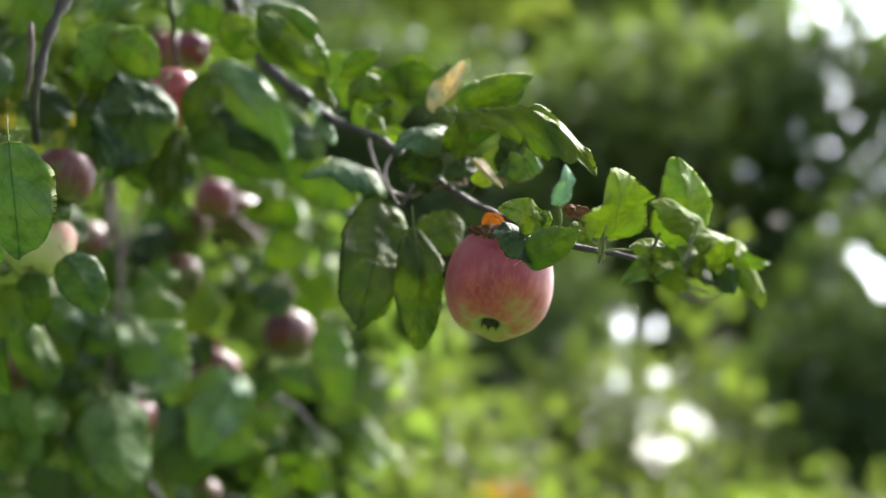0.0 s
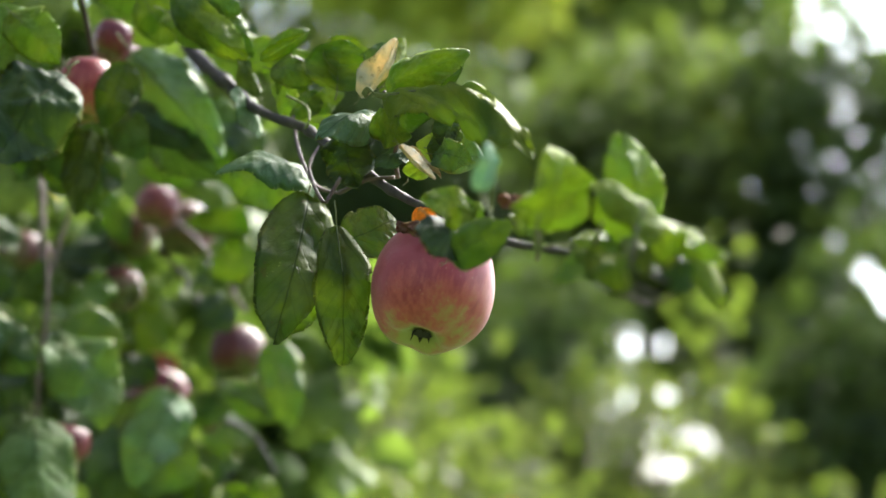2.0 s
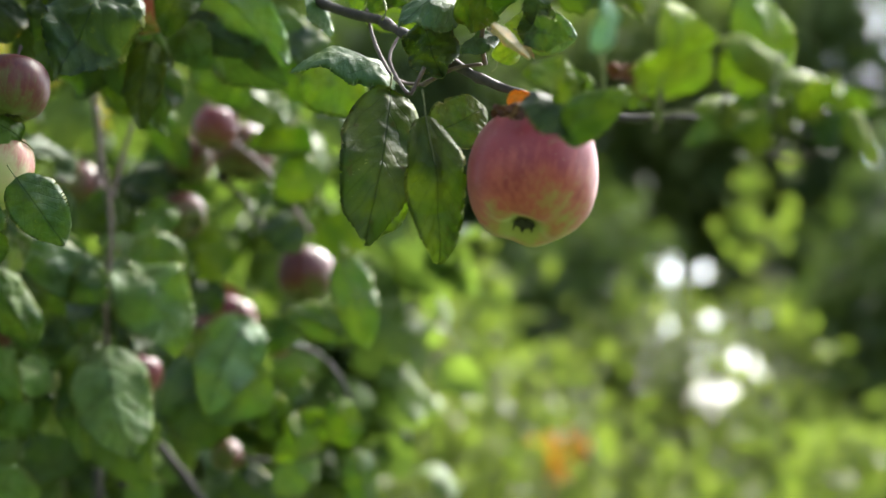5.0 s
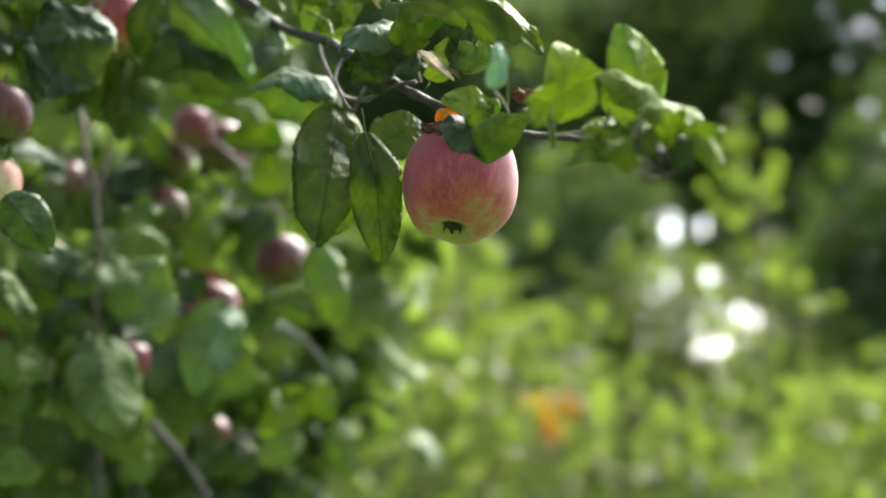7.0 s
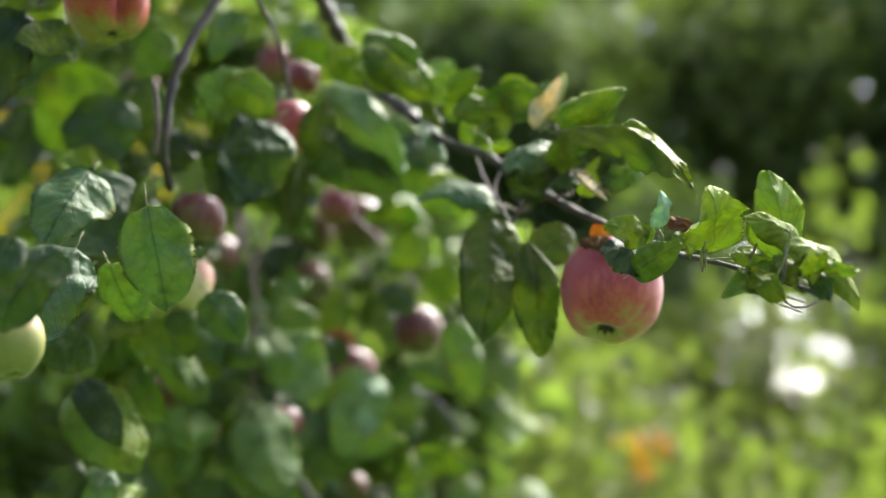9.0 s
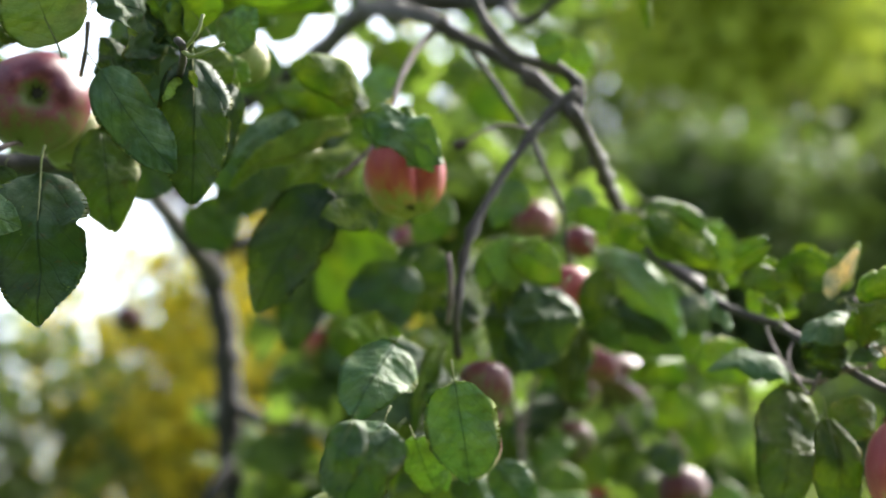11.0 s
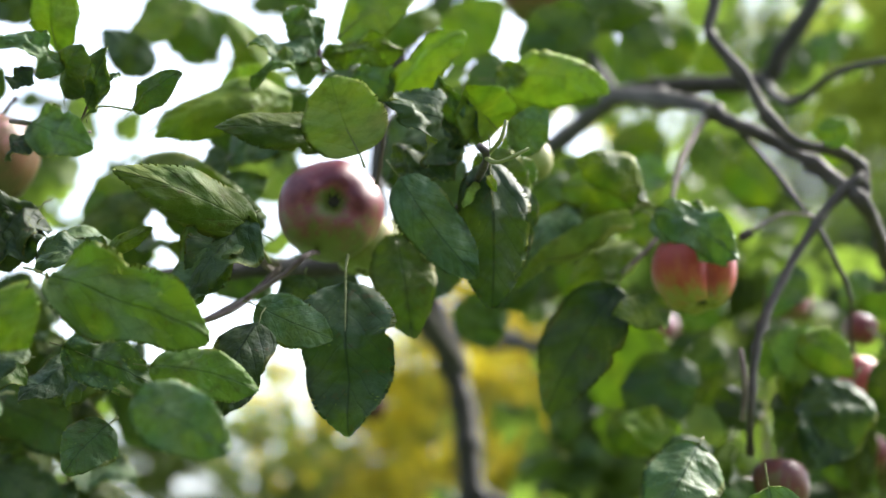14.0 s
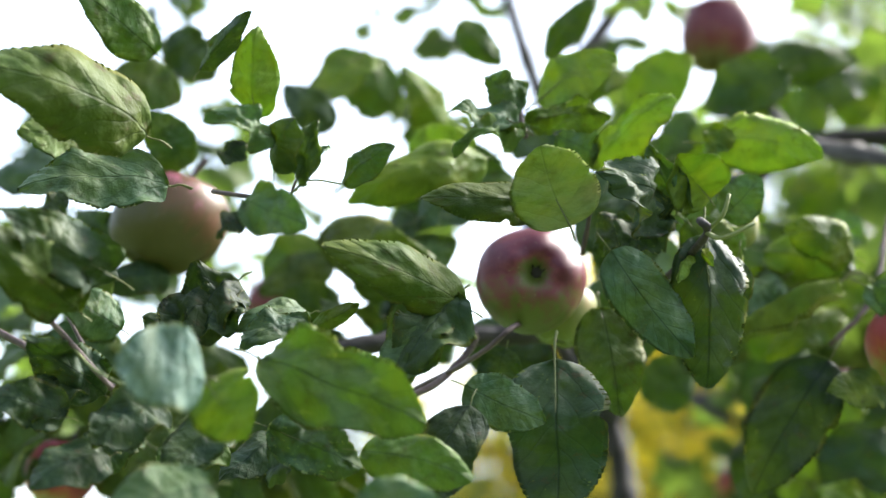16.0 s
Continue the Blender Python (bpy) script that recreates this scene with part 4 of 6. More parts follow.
leaf((-0.127, 0.310, 1.921), (-0.061, 0.310, 1.857), 0.047, 15, "fold", "dark")
leaf((-0.124, 0.198, 1.955), (-0.129, 0.234, 1.944), 0.030, 20)
leaf((-0.280, 0.086, 1.995), (-0.342, 0.086, 2.028), 0.028, 10, "fold")
leaf((-0.267, 0.009, 1.967), (-0.216, 0.009, 1.928), 0.026, 15, "fold", "blue")
leaf((-0.249, 0.030, 1.958), (-0.225, 0.030, 1.972), 0.019, 30, "crumple")
leaf((-0.332, 0.463, 1.902), (-0.389, 0.474, 1.895), 0.057, 0, "flat", "lime")
leaf((-0.101, 0.332, 1.972), (-0.136, 0.306, 1.950), 0.027, 0, "flat", "lime")
leaf((-0.159, 0.118, 2.061), (-0.151, 0.118, 2.041), 0.023, 10)
leaf((-0.084, 0.118, 2.158), (-0.087, 0.118, 2.069), 0.020, 40, "roll", "lime")
leaf((-0.401, 0.118, 2.127), (-0.416, 0.118, 2.083), 0.029)
leaf((-0.307, 0.370, 2.254), (-0.348, 0.366, 2.221), 0.052, 10)
leaf((-0.354, 0.200, 2.049), (-0.375, 0.200, 1.995), 0.061, 10)
leaf((-0.294, 0.200, 2.027), (-0.306, 0.200, 1.986), 0.039, 10, "flat", "lime")
leaf((-0.408, 0.117, 2.104), (-0.320, 0.117, 2.090), 0.032, 15, "fold", "lime")
leaf((-0.590, -0.014, 1.960), (-0.528, -0.014, 1.997), 0.038, 10)
apple((0.079, 0.010, 1.7485), 0.0318, (0.16, 0.30, 1), "red", 200)
apple((-0.148, 0.248, 1.896), 0.0216, (0.0, 0.1, 1), "red", 40)
apple((-0.233, 0.846, 2.096), 0.0256, (0.1, 0.2, 1), "pink", 90)
apple((-0.209, 0.143, 1.765), 0.0234, (0.1, 0.25, 1), "white")
apple((-0.194, 0.122, 1.806), 0.0192, (0.0, 0.1, 1), "shaded", 60)
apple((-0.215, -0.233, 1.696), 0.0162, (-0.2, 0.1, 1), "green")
apple((-0.124, 0.701, 1.889), 0.0286, (0.1, 0.3, 1), "shaded", 60)
apple((-0.165, 0.648, 1.869), 0.0207, (0.1, 0.3, 1), "shaded", 120)
apple((-0.166, 0.626, 1.817), 0.0204, (-0.6, 0.5, 0.5), "shaded", 30)
apple((-0.057, 0.626, 1.769), 0.0248, (0.1, 0.4, 1), "shaded", 200)
apple((-0.278, 0.731, 1.854), 0.0254, (0.1, 0.4, 1), "shaded", 60)
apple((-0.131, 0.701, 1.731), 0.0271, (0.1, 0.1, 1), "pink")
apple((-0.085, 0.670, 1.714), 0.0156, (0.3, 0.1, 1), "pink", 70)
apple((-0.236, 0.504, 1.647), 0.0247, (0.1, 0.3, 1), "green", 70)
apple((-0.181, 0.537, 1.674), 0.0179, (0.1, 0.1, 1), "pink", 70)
apple((-0.282, 0.474, 1.698), 0.0142, (0.1, 0.1, 1), "shaded", 70)
apple((-0.121, 0.670, 1.612), 0.0138, (0.3, 0.8, 0.5), "shaded", 70)
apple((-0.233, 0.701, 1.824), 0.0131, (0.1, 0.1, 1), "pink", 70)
apple((-0.166, 0.984, 1.779), 0.0208, (0.1, 0.1, 1), "orange", 70)
apple((-0.240, 0.029, 1.931), 0.0274, (-0.2, 0.1, 1), "orange", 128, 0.5)
apple((-0.442, -0.035, 1.938), 0.0214, (0.1, 0.1, 1), "green")
apple((-0.431, 0.372, 2.296), 0.0339, (0.1, 0.1, 1), "pink")
apple((-0.689, -0.102, 1.986), 0.0362, (0.3, 0.1, 1), "olive")
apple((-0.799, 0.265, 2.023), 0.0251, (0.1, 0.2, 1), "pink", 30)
apple((-0.838, 1.141, 2.019), 0.0212, (0.1, 0.2, 1), "shaded", 30)
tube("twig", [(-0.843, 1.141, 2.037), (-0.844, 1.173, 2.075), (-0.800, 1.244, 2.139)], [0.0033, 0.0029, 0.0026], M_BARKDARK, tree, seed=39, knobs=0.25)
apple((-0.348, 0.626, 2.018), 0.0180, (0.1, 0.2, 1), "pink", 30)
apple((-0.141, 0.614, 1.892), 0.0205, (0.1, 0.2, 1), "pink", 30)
apple((-0.806, -0.014, 1.834), 0.0236, (0.1, 0.2, 1), "red", 30)
apple((-0.341, 0.154, 1.980), 0.0129, (0.1, 0.4, 1), "green", 30)
apple((-0.517, 0.984, 1.963), 0.0220, (0.1, 0.4, 1), "orange", 30)
leaf((-0.258, 0.428, 1.771), (-0.217, 0.514, 1.730), 0.038, 10, "fold", "fresh")
leaf((-0.254, 0.136, 1.720), (-0.240, 0.227, 1.668), 0.041, 5)
leaf((-0.253, 0.336, 1.729), (-0.238, 0.409, 1.681), 0.033, 10, "fold", "fresh")
leaf((-0.210, 0.559, 1.764), (-0.167, 0.559, 1.688), 0.047, 10, "crumple", "blue")
leaf((-0.171, 0.559, 1.719), (-0.218, 0.559, 1.700), 0.035, 20, "wavy", "fresh")
leaf((-0.204, 0.448, 1.692), (-0.204, 0.448, 1.604), 0.041, -15, "wavy", "fresh")
leaf((-0.187, 0.448, 1.682), (-0.165, 0.448, 1.605), 0.043, 10, "fold")
leaf((-0.113, 0.614, 1.730), (-0.128, 0.614, 1.648), 0.054, 10, "fold", "fresh")
leaf((-0.021, 0.581, 1.779), (-0.006, 0.581, 1.708), 0.037, 0, "flat", "fresh")
leaf((-0.049, 0.670, 1.742), (-0.031, 0.670, 1.712), 0.020, 20, "fold", "pale")
leaf((-0.157, 0.614, 1.696), (-0.175, 0.614, 1.644), 0.033, 30, "roll", "blue")
leaf((-0.262, 0.377, 1.677), (-0.249, 0.451, 1.623), 0.038, 0, "wavy", "fresh")
leaf((-0.274, 0.210, 1.635), (-0.277, 0.204, 1.593), 0.031, 0, "flat", "blue")
leaf((-0.252, 0.225, 1.623), (-0.258, 0.185, 1.594), 0.028, 10, "fold", "lime")
leaf((-0.157, 0.287, 1.892), (-0.137, 0.288, 1.817), 0.031, 10, "wavy")
leaf((-0.166, 0.256, 1.890), (-0.160, 0.273, 1.838), 0.028, 10)
leaf((-0.055, 0.614, 1.875), (-0.118, 0.614, 1.879), 0.034, 15, "cup", "lime")
leaf((-0.075, 0.626, 1.842), (-0.106, 0.626, 1.823), 0.027, 30, "crumple", "blue")
leaf((-0.073, 0.626, 1.810), (-0.099, 0.626, 1.806), 0.020, 10, "fold", "dark")
leaf((-0.182, 0.581, 1.767), (-0.229, 0.581, 1.785), 0.030, 10, "fold", "fresh")
leaf((-0.032, 0.749, 1.759), (-0.084, 0.749, 1.740), 0.029, 10, "fold", "lime")
leaf((-0.056, 0.749, 1.680), (-0.113, 0.749, 1.649), 0.037, 20, "wavy", "blue")
leaf((-0.111, 0.670, 1.599), (-0.082, 0.670, 1.568), 0.037, 10, "fold", "dark")
leaf((-0.009, 0.749, 1.620), (0.005, 0.749, 1.565), 0.035, 10, "fold", "fresh")
leaf((-0.050, 0.749, 1.615), (-0.082, 0.749, 1.577), 0.042, 10, "flat", "fresh")
leaf((-0.147, 0.749, 1.645), (-0.185, 0.749, 1.624), 0.035, 10)
leaf((-0.042, 0.749, 1.657), (-0.011, 0.749, 1.625), 0.027, 20, "crumple", "lime")
leaf((-0.237, 0.171, 1.752), (-0.246, 0.110, 1.720), 0.031, 10, "flat", "lime")
leaf((-0.208, 0.127, 1.743), (-0.203, 0.153, 1.712), 0.024, 20, "fold")
leaf((-0.145, 0.827, 1.829), (-0.170, 0.827, 1.784), 0.042, 0, "flat", "lime")
leaf((-0.206, 0.906, 1.831), (-0.166, 0.906, 1.864), 0.045, 10, "flat", "lime")
leaf((-0.277, 0.732, 1.800), (-0.293, 0.707, 1.840), 0.040, 10)
leaf((-0.086, 0.670, 1.942), (-0.133, 0.670, 1.930), 0.039, 10, "fold", "lime")
leaf((-0.058, 0.906, 1.831), (-0.018, 0.906, 1.872), 0.052, 10, "flat", "lime")
leaf((-0.156, 0.827, 1.694), (-0.182, 0.827, 1.733), 0.043, 10, "flat", "lime")
leaf((-0.061, 0.827, 1.720), (-0.093, 0.827, 1.688), 0.050, 10, "fold", "fresh")
leaf((-0.307, 0.200, 1.598), (-0.288, 0.200, 1.639), 0.036, 10, "fold", "dark")
leaf((-0.249, 0.603, 1.589), (-0.269, 0.545, 1.634), 0.049, 10, "flat", "dark")
leaf((-0.272, 0.421, 1.596), (-0.252, 0.524, 1.570), 0.034, 10, "flat", "fresh")
leaf((-0.180, 0.670, 1.586), (-0.208, 0.670, 1.563), 0.032, 10)
leaf((-0.235, -0.012, 1.756), (-0.256, -0.014, 1.726), 0.035, 20, "crumple", "blue")
leaf((-0.134, 0.448, 1.930), (-0.113, 0.448, 1.879), 0.040, 10, "fold")
leaf((-0.064, 0.392, 1.924), (-0.040, 0.392, 1.889), 0.033, 10, "flat", "blue")
leaf((-0.094, 0.448, 1.998), (-0.053, 0.448, 1.967), 0.046, 10, "flat", "lime")
leaf((-0.048, 0.448, 1.998), (-0.012, 0.448, 1.962), 0.034, 10)
leaf((-0.587, 0.022, 2.043), (-0.499, 0.022, 2.047), 0.049, 15, "fold")
leaf((-0.290, 0.118, 1.976), (-0.342, 0.118, 1.940), 0.030, 10, "arch", "lime")
spur((-0.602, 0.022, 1.948), 5, 0.052, 40, ('dark', 'leaf', 'blue'))
leaf((-0.552, -0.014, 2.007), (-0.588, -0.014, 1.988), 0.035, 10)
leaf((-0.593, 0.022, 1.986), (-0.540, 0.022, 1.972), 0.031, 10, "flat", "dark")
leaf((-0.529, -0.014, 2.027), (-0.556, -0.014, 2.004), 0.030, 10, "fold", "blue")
leaf((-0.366, 0.086, 1.960), (-0.334, 0.086, 1.997), 0.036, 10, "flat", "lime")
leaf((-0.335, 0.056, 2.001), (-0.283, 0.056, 1.988), 0.032, 20, "fold", "lime")
leaf((-0.387, 0.200, 1.949), (-0.417, 0.200, 1.986), 0.045, 10)
leaf((-0.176, 0.603, 1.852), (-0.227, 0.603, 1.837), 0.028, 20, "fold", "dark")
leaf((-0.080, 0.626, 1.905), (-0.129, 0.626, 1.927), 0.040, 10, "fold")
leaf((-0.194, 0.603, 1.901), (-0.160, 0.603, 1.855), 0.031, 10, "fold")
leaf((-0.260, 0.627, 1.850), (-0.289, 0.525, 1.852), 0.037, 10, "fold", "dark")
leaf((-0.129, 0.648, 1.757), (-0.168, 0.648, 1.734), 0.032, 10, "wavy", "dark")
leaf((-0.098, 0.701, 1.762), (-0.050, 0.701, 1.780), 0.040, 10, "flat", "fresh")
leaf((-0.215, 0.603, 1.827), (-0.247, 0.593, 1.797), 0.038, 10, "fold")
leaf((-0.168, 0.581, 1.818), (-0.195, 0.581, 1.785), 0.037, 10, "wavy")
leaf((-0.102, 0.603, 1.709), (-0.052, 0.603, 1.721), 0.031, 10, "fold", "fresh")
leaf((-0.231, 0.457, 1.672), (-0.248, 0.404, 1.653), 0.032, 0, "fold")
leaf((-0.236, 0.180, 1.777), (-0.246, 0.112, 1.756), 0.026, 10, "fold", "dark")
leaf((-0.236, 0.448, 1.712), (-0.218, 0.470, 1.672), 0.032, 10, "fold", "dark")
leaf((-0.279, 0.056, 1.717), (-0.247, 0.060, 1.703), 0.032, 10)
leaf((-0.050, 0.670, 1.841), (-0.085, 0.670, 1.865), 0.037, 10, "wavy", "lime")
leaf((-0.218, 0.559, 1.750), (-0.246, 0.539, 1.706), 0.036, 10, "fold", "dark")
apple((-0.445, -0.094, 1.945), 0.0320, (-0.42, 0.94, 0.08), "wine", -66)
apple((-0.344, -0.004, 2.000), 0.0152, (0.1, 0.2, 1), "green", 30)
leaf((-0.575, -0.004, 2.051), (-0.621, -0.004, 2.030), 0.027, 10, "flat", "lime")
leaf((-0.566, -0.004, 2.054), (-0.520, -0.004, 2.069), 0.036, 10, "flat", "lime")
tube("twig", [(-0.328, -0.184, 1.950), (-0.324, -0.184, 1.944), (-0.346, -0.127, 1.947), (-0.401, -0.004, 1.954), (-0.459, 0.119, 1.963)], [0.0022, 0.0021, 0.0021, 0.0024, 0.0025], M_BARK, tree, seed=46, knobs=0.25)
tube("twig", [(-0.325, -0.184, 1.944), (-0.315, -0.192, 1.938), (-0.299, -0.192, 1.945)], [0.0012, 0.0011, 0.0009], M_STALK, tree, seed=47, knobs=0.25)
tube("twig", [(-0.324, -0.184, 1.945), (-0.315, -0.192, 1.950), (-0.312, -0.192, 1.961)], [0.0012, 0.0011, 0.0009], M_STALK, tree, seed=48, knobs=0.25)
tube("twig", [(-0.408, -0.119, 1.952), (-0.403, -0.127, 1.967), (-0.400, -0.135, 1.980)], [0.0014, 0.0014, 0.0013], M_TWIG, tree, seed=49, knobs=0.25)
tube("twig", [(-0.465, -0.168, 1.912), (-0.474, -0.127, 1.905), (-0.517, -0.004, 1.931)], [0.0016, 0.0016, 0.0016], M_TWIG, tree, seed=50, knobs=0.25)
spur((-0.707, 0.013, 1.873), 6, 0.054, 51, ('leaf', 'olive', 'blue'))
spur((-0.691, 0.078, 1.894), 6, 0.057, 52, ('leaf', 'olive', 'blue'))
spur((-0.802, -0.020, 1.867), 5, 0.048, 55, ('leaf', 'olive'))
spur((-0.803, 0.067, 1.873), 5, 0.051, 56, ('leaf', 'olive'))
spur((-0.697, -0.020, 1.874), 5, 0.046, 57, ('leaf', 'olive'))
leaf((-0.608, -0.045, 1.993), (-0.509, -0.045, 1.954), 0.045, 10, "arch", "olive")
leaf((-0.313, 0.078, 1.999), (-0.370, 0.078, 1.951), 0.026, 10, "fold", "blue")
leaf((-0.684, -0.168, 1.916), (-0.753, -0.168, 1.979), 0.042, 5, "flat", "olive")
leaf((-0.751, -0.086, 2.017), (-0.859, -0.086, 2.036), 0.051, 0, "flat", "blue")
leaf((-0.752, -0.069, 1.988), (-0.812, -0.069, 1.970), 0.047, 0, "flat", "olive")
leaf((-0.575, -0.086, 1.862), (-0.638, -0.086, 1.833), 0.047, 0, "flat", "olive")
leaf((-0.689, -0.069, 1.842), (-0.616, -0.069, 1.808), 0.052, 0, "wavy", "dark")
spur((-0.844, -0.002, 1.934), 6, 0.052, 59, ('leaf', 'olive', 'blue'))
spur((-0.993, 0.160, 2.040), 6, 0.061, 60, ('leaf', 'olive', 'blue'))
spur((-0.781, 0.038, 1.925), 6, 0.052, 61, ('leaf', 'olive', 'blue'))
spur((-0.858, -0.002, 1.875), 6, 0.051, 62, ('leaf', 'olive', 'blue'))
spur((-0.698, -0.045, 1.801), 6, 0.048, 63, ('blue', 'olive'))
spur((-0.661, -0.004, 1.795), 6, 0.049, 64, ('blue', 'olive'))
spur((-0.780, 0.086, 1.928), 6, 0.056, 66, ('blue', 'olive'))
leaf((-0.313, 0.351, 1.886), (-0.360, 0.356, 1.870), 0.051, 0, "flat", "lime")
leaf((-0.215, 0.258, 1.900), (-0.195, 0.209, 1.932), 0.028, 30, "roll", "blue")
leaf((-0.079, 0.500, 1.913), (-0.115, 0.500, 1.945), 0.035, 10, "flat", "olive")
leaf((-0.083, 0.400, 1.938), (-0.047, 0.400, 1.866), 0.044, 10, "fold")
leaf((-0.095, 0.300, 1.969), (-0.044, 0.300, 1.965), 0.029, 10, "fold")
leaf((-0.075, 0.280, 1.951), (-0.030, 0.280, 1.936), 0.024, 10, "arch", "lime")
leaf((-0.010, 0.250, 1.930), (-0.023, 0.250, 1.904), 0.024, 10, "flat", "lime")
tube("twig", [(-0.465, -0.168, 1.911), (-0.475, -0.127, 1.908), (-0.480, -0.086, 1.912), (-0.477, -0.119, 1.891), (-0.481, -0.151, 1.870), (-0.500, -0.168, 1.858), (-0.528, -0.168, 1.853)], [0.0023, 0.0023, 0.0022, 0.0020, 0.0019, 0.0017, 0.0016], M_TWIG, tree, seed=67, knobs=0.25)
tube("twig", [(0.114, -0.120, 1.749), (0.111, -0.140, 1.753), (0.110, -0.160, 1.756)], [0.0007, 0.0007, 0.0006], M_STALK, tree, seed=68, knobs=0.25)
tube("twig", [(0.137, -0.190, 1.733), (0.141, -0.190, 1.739), (0.144, -0.190, 1.748), (0.146, -0.190, 1.758)], [0.0006, 0.0006, 0.0006, 0.0006], M_STALK, tree, seed=69, knobs=0.25)
tube("twig", [(0.137, -0.190, 1.733), (0.138, -0.190, 1.728), (0.146, -0.200, 1.724), (0.151, -0.200, 1.722)], [0.0006, 0.0005, 0.0005, 0.0004], M_TWIG, tree, seed=70, knobs=0.25)
tube("twig", [(0.097, -0.090, 1.771), (0.096, -0.100, 1.778), (0.094, -0.110, 1.783)], [0.0007, 0.0007, 0.0007], M_STALK, tree, seed=71, knobs=0.25)
apple((-0.143, 0.297, 1.948), 0.0136, (0.25, 0.0, 1), "pink")
leaf((-0.146, 0.350, 1.881), (-0.160, 0.350, 1.833), 0.037, 10, "fold")
leaf((-0.183, 0.357, 1.886), (-0.171, 0.360, 1.844), 0.032, 10, "flat", "olive")
leaf((-0.232, 0.492, 1.678), (-0.159, 0.500, 1.589), 0.068, 5, "fold", "fresh")
leaf((-0.134, 0.600, 1.687), (-0.079, 0.600, 1.654), 0.068, 10, "fold", "fresh")
leaf((-0.243, 0.393, 1.753), (-0.203, 0.450, 1.727), 0.041, 5, "flat", "blue")
leaf((-0.543, 0.062, 1.945), (-0.473, 0.062, 1.928), 0.043, 10, "fold", "dark")
leaf((-0.440, 0.045, 1.928), (-0.399, 0.045, 1.963), 0.046, 10, "fold", "dark")
# leaves at the tip of the fruiting branch
leaf((0.085, -0.169, 1.761), (0.085, -0.183, 1.777), 0.0127, 15, "fold", "pale", 0.3)
leaf((0.090, -0.084, 1.768), (0.066, -0.093, 1.774), 0.0191, 0, "wavy", "young", 0.3)
leaf((0.069, -0.082, 1.768), (0.091, -0.090, 1.745), 0.0247, -18, "fold", "dark", 0.3)
leaf((0.080, -0.089, 1.747), (0.105, -0.111, 1.762), 0.0200, 10, "arch", "leaf", 0.3)
leaf((0.115, -0.132, 1.755), (0.112, -0.158, 1.782), 0.0393, 4, "wavy", "young", 0.3)
leaf((0.153, -0.144, 1.751), (0.140, -0.160, 1.792), 0.0324, -6, "fold", "lime", 0.3)
leaf((0.158, -0.160, 1.750), (0.126, -0.172, 1.766), 0.0181, 14, "arch", "young", 0.3)
leaf((0.152, -0.133, 1.751), (0.129, -0.119, 1.755), 0.0160, 8, "fold", "lime", 0.3)
leaf((0.142, -0.181, 1.739), (0.114, -0.183, 1.726), 0.0159, 6, "wavy", "lime", 0.3)
leaf((0.126, -0.187, 1.738), (0.141, -0.199, 1.724), 0.0129, 10, "crumple", "young", 0.3)
leaf((0.150, -0.175, 1.757), (0.176, -0.196, 1.719), 0.0204, -14, "arch", "young", 0.3)
leaf((0.148, -0.202, 1.734), (0.157, -0.217, 1.745), 0.0112, 12, "crumple", "young", 0.3)
leaf((0.156, -0.205, 1.739), (0.170, -0.219, 1.735), 0.0080, 20, "crumple", "lime", 0.3)
leaf((0.152, -0.195, 1.745), (0.161, -0.204, 1.723), 0.0124, 0, "crumple", "blue", 0.3)
leaf((0.145, -0.173, 1.747), (0.152, -0.191, 1.727), 0.0121, 10, "wavy", "young", 0.3)
leaf((0.141, -0.172, 1.748), (0.153, -0.173, 1.738), 0.0095, -20, "fold", "lime", 0.3)
leaf((0.099, -0.087, 1.777), (0.116, -0.089, 1.773), 0.0081, 10, "crumple", "dry", 0.3)
leaf((0.110, -0.088, 1.775), (0.116, -0.087, 1.764), 0.0068, 20, "crumple", "dry", 0.3)
leaf((0.105, -0.077, 1.771), (0.119, -0.077, 1.764), 0.0100, 0, "wavy", "olive", 0.3)
leaf((0.091, -0.086, 1.775), (0.089, -0.083, 1.764), 0.0074, 0, "fold", "lime", 0.3)
tube("twig", [(0.117, -0.115, 1.748), (0.115, -0.126, 1.751), (0.115, -0.132, 1.756)], [0.0006, 0.0006, 0.0005], M_STALK, tree, seed=68, knobs=0.25)
tube("twig", [(0.097, -0.095, 1.766), (0.091, -0.140, 1.762), (0.085, -0.170, 1.761)], [0.0006, 0.0005, 0.0004], M_STALK, tree, seed=71, knobs=0.25)
tube("twig", [(0.137, -0.129, 1.746), (0.143, -0.141, 1.749), (0.147, -0.157, 1.746), (0.150, -0.153, 1.751)], [0.0007, 0.0006, 0.0005, 0.0005], M_TWIG, tree, seed=69, knobs=0.25)
tube("twig", [(0.142, -0.161, 1.743), (0.142, -0.180, 1.732), (0.143, -0.189, 1.724), (0.148, -0.190, 1.721), (0.155, -0.191, 1.722), (0.161, -0.194, 1.728)], [0.0007, 0.0007, 0.0006, 0.0006, 0.0005, 0.0004], M_TWIG, tree, seed=70, knobs=0.25)
tube("twig", [(0.115, -0.106, 1.753), (0.123, -0.117, 1.753), (0.131, -0.119, 1.753)], [0.0005, 0.0005, 0.0005], M_STALK, tree, seed=72, knobs=0.25)
tube("twig", [(0.147, -0.157, 1.746), (0.149, -0.169, 1.751), (0.151, -0.176, 1.756)], [0.0005, 0.0005, 0.0004], M_STALK, tree, seed=73, knobs=0.25)
# leaves on the spurs of the fruiting branch
leaf((0.020, 0.094, 1.869), (0.022, 0.086, 1.898), 0.0399, -8, "cup", "lime", 0.3)
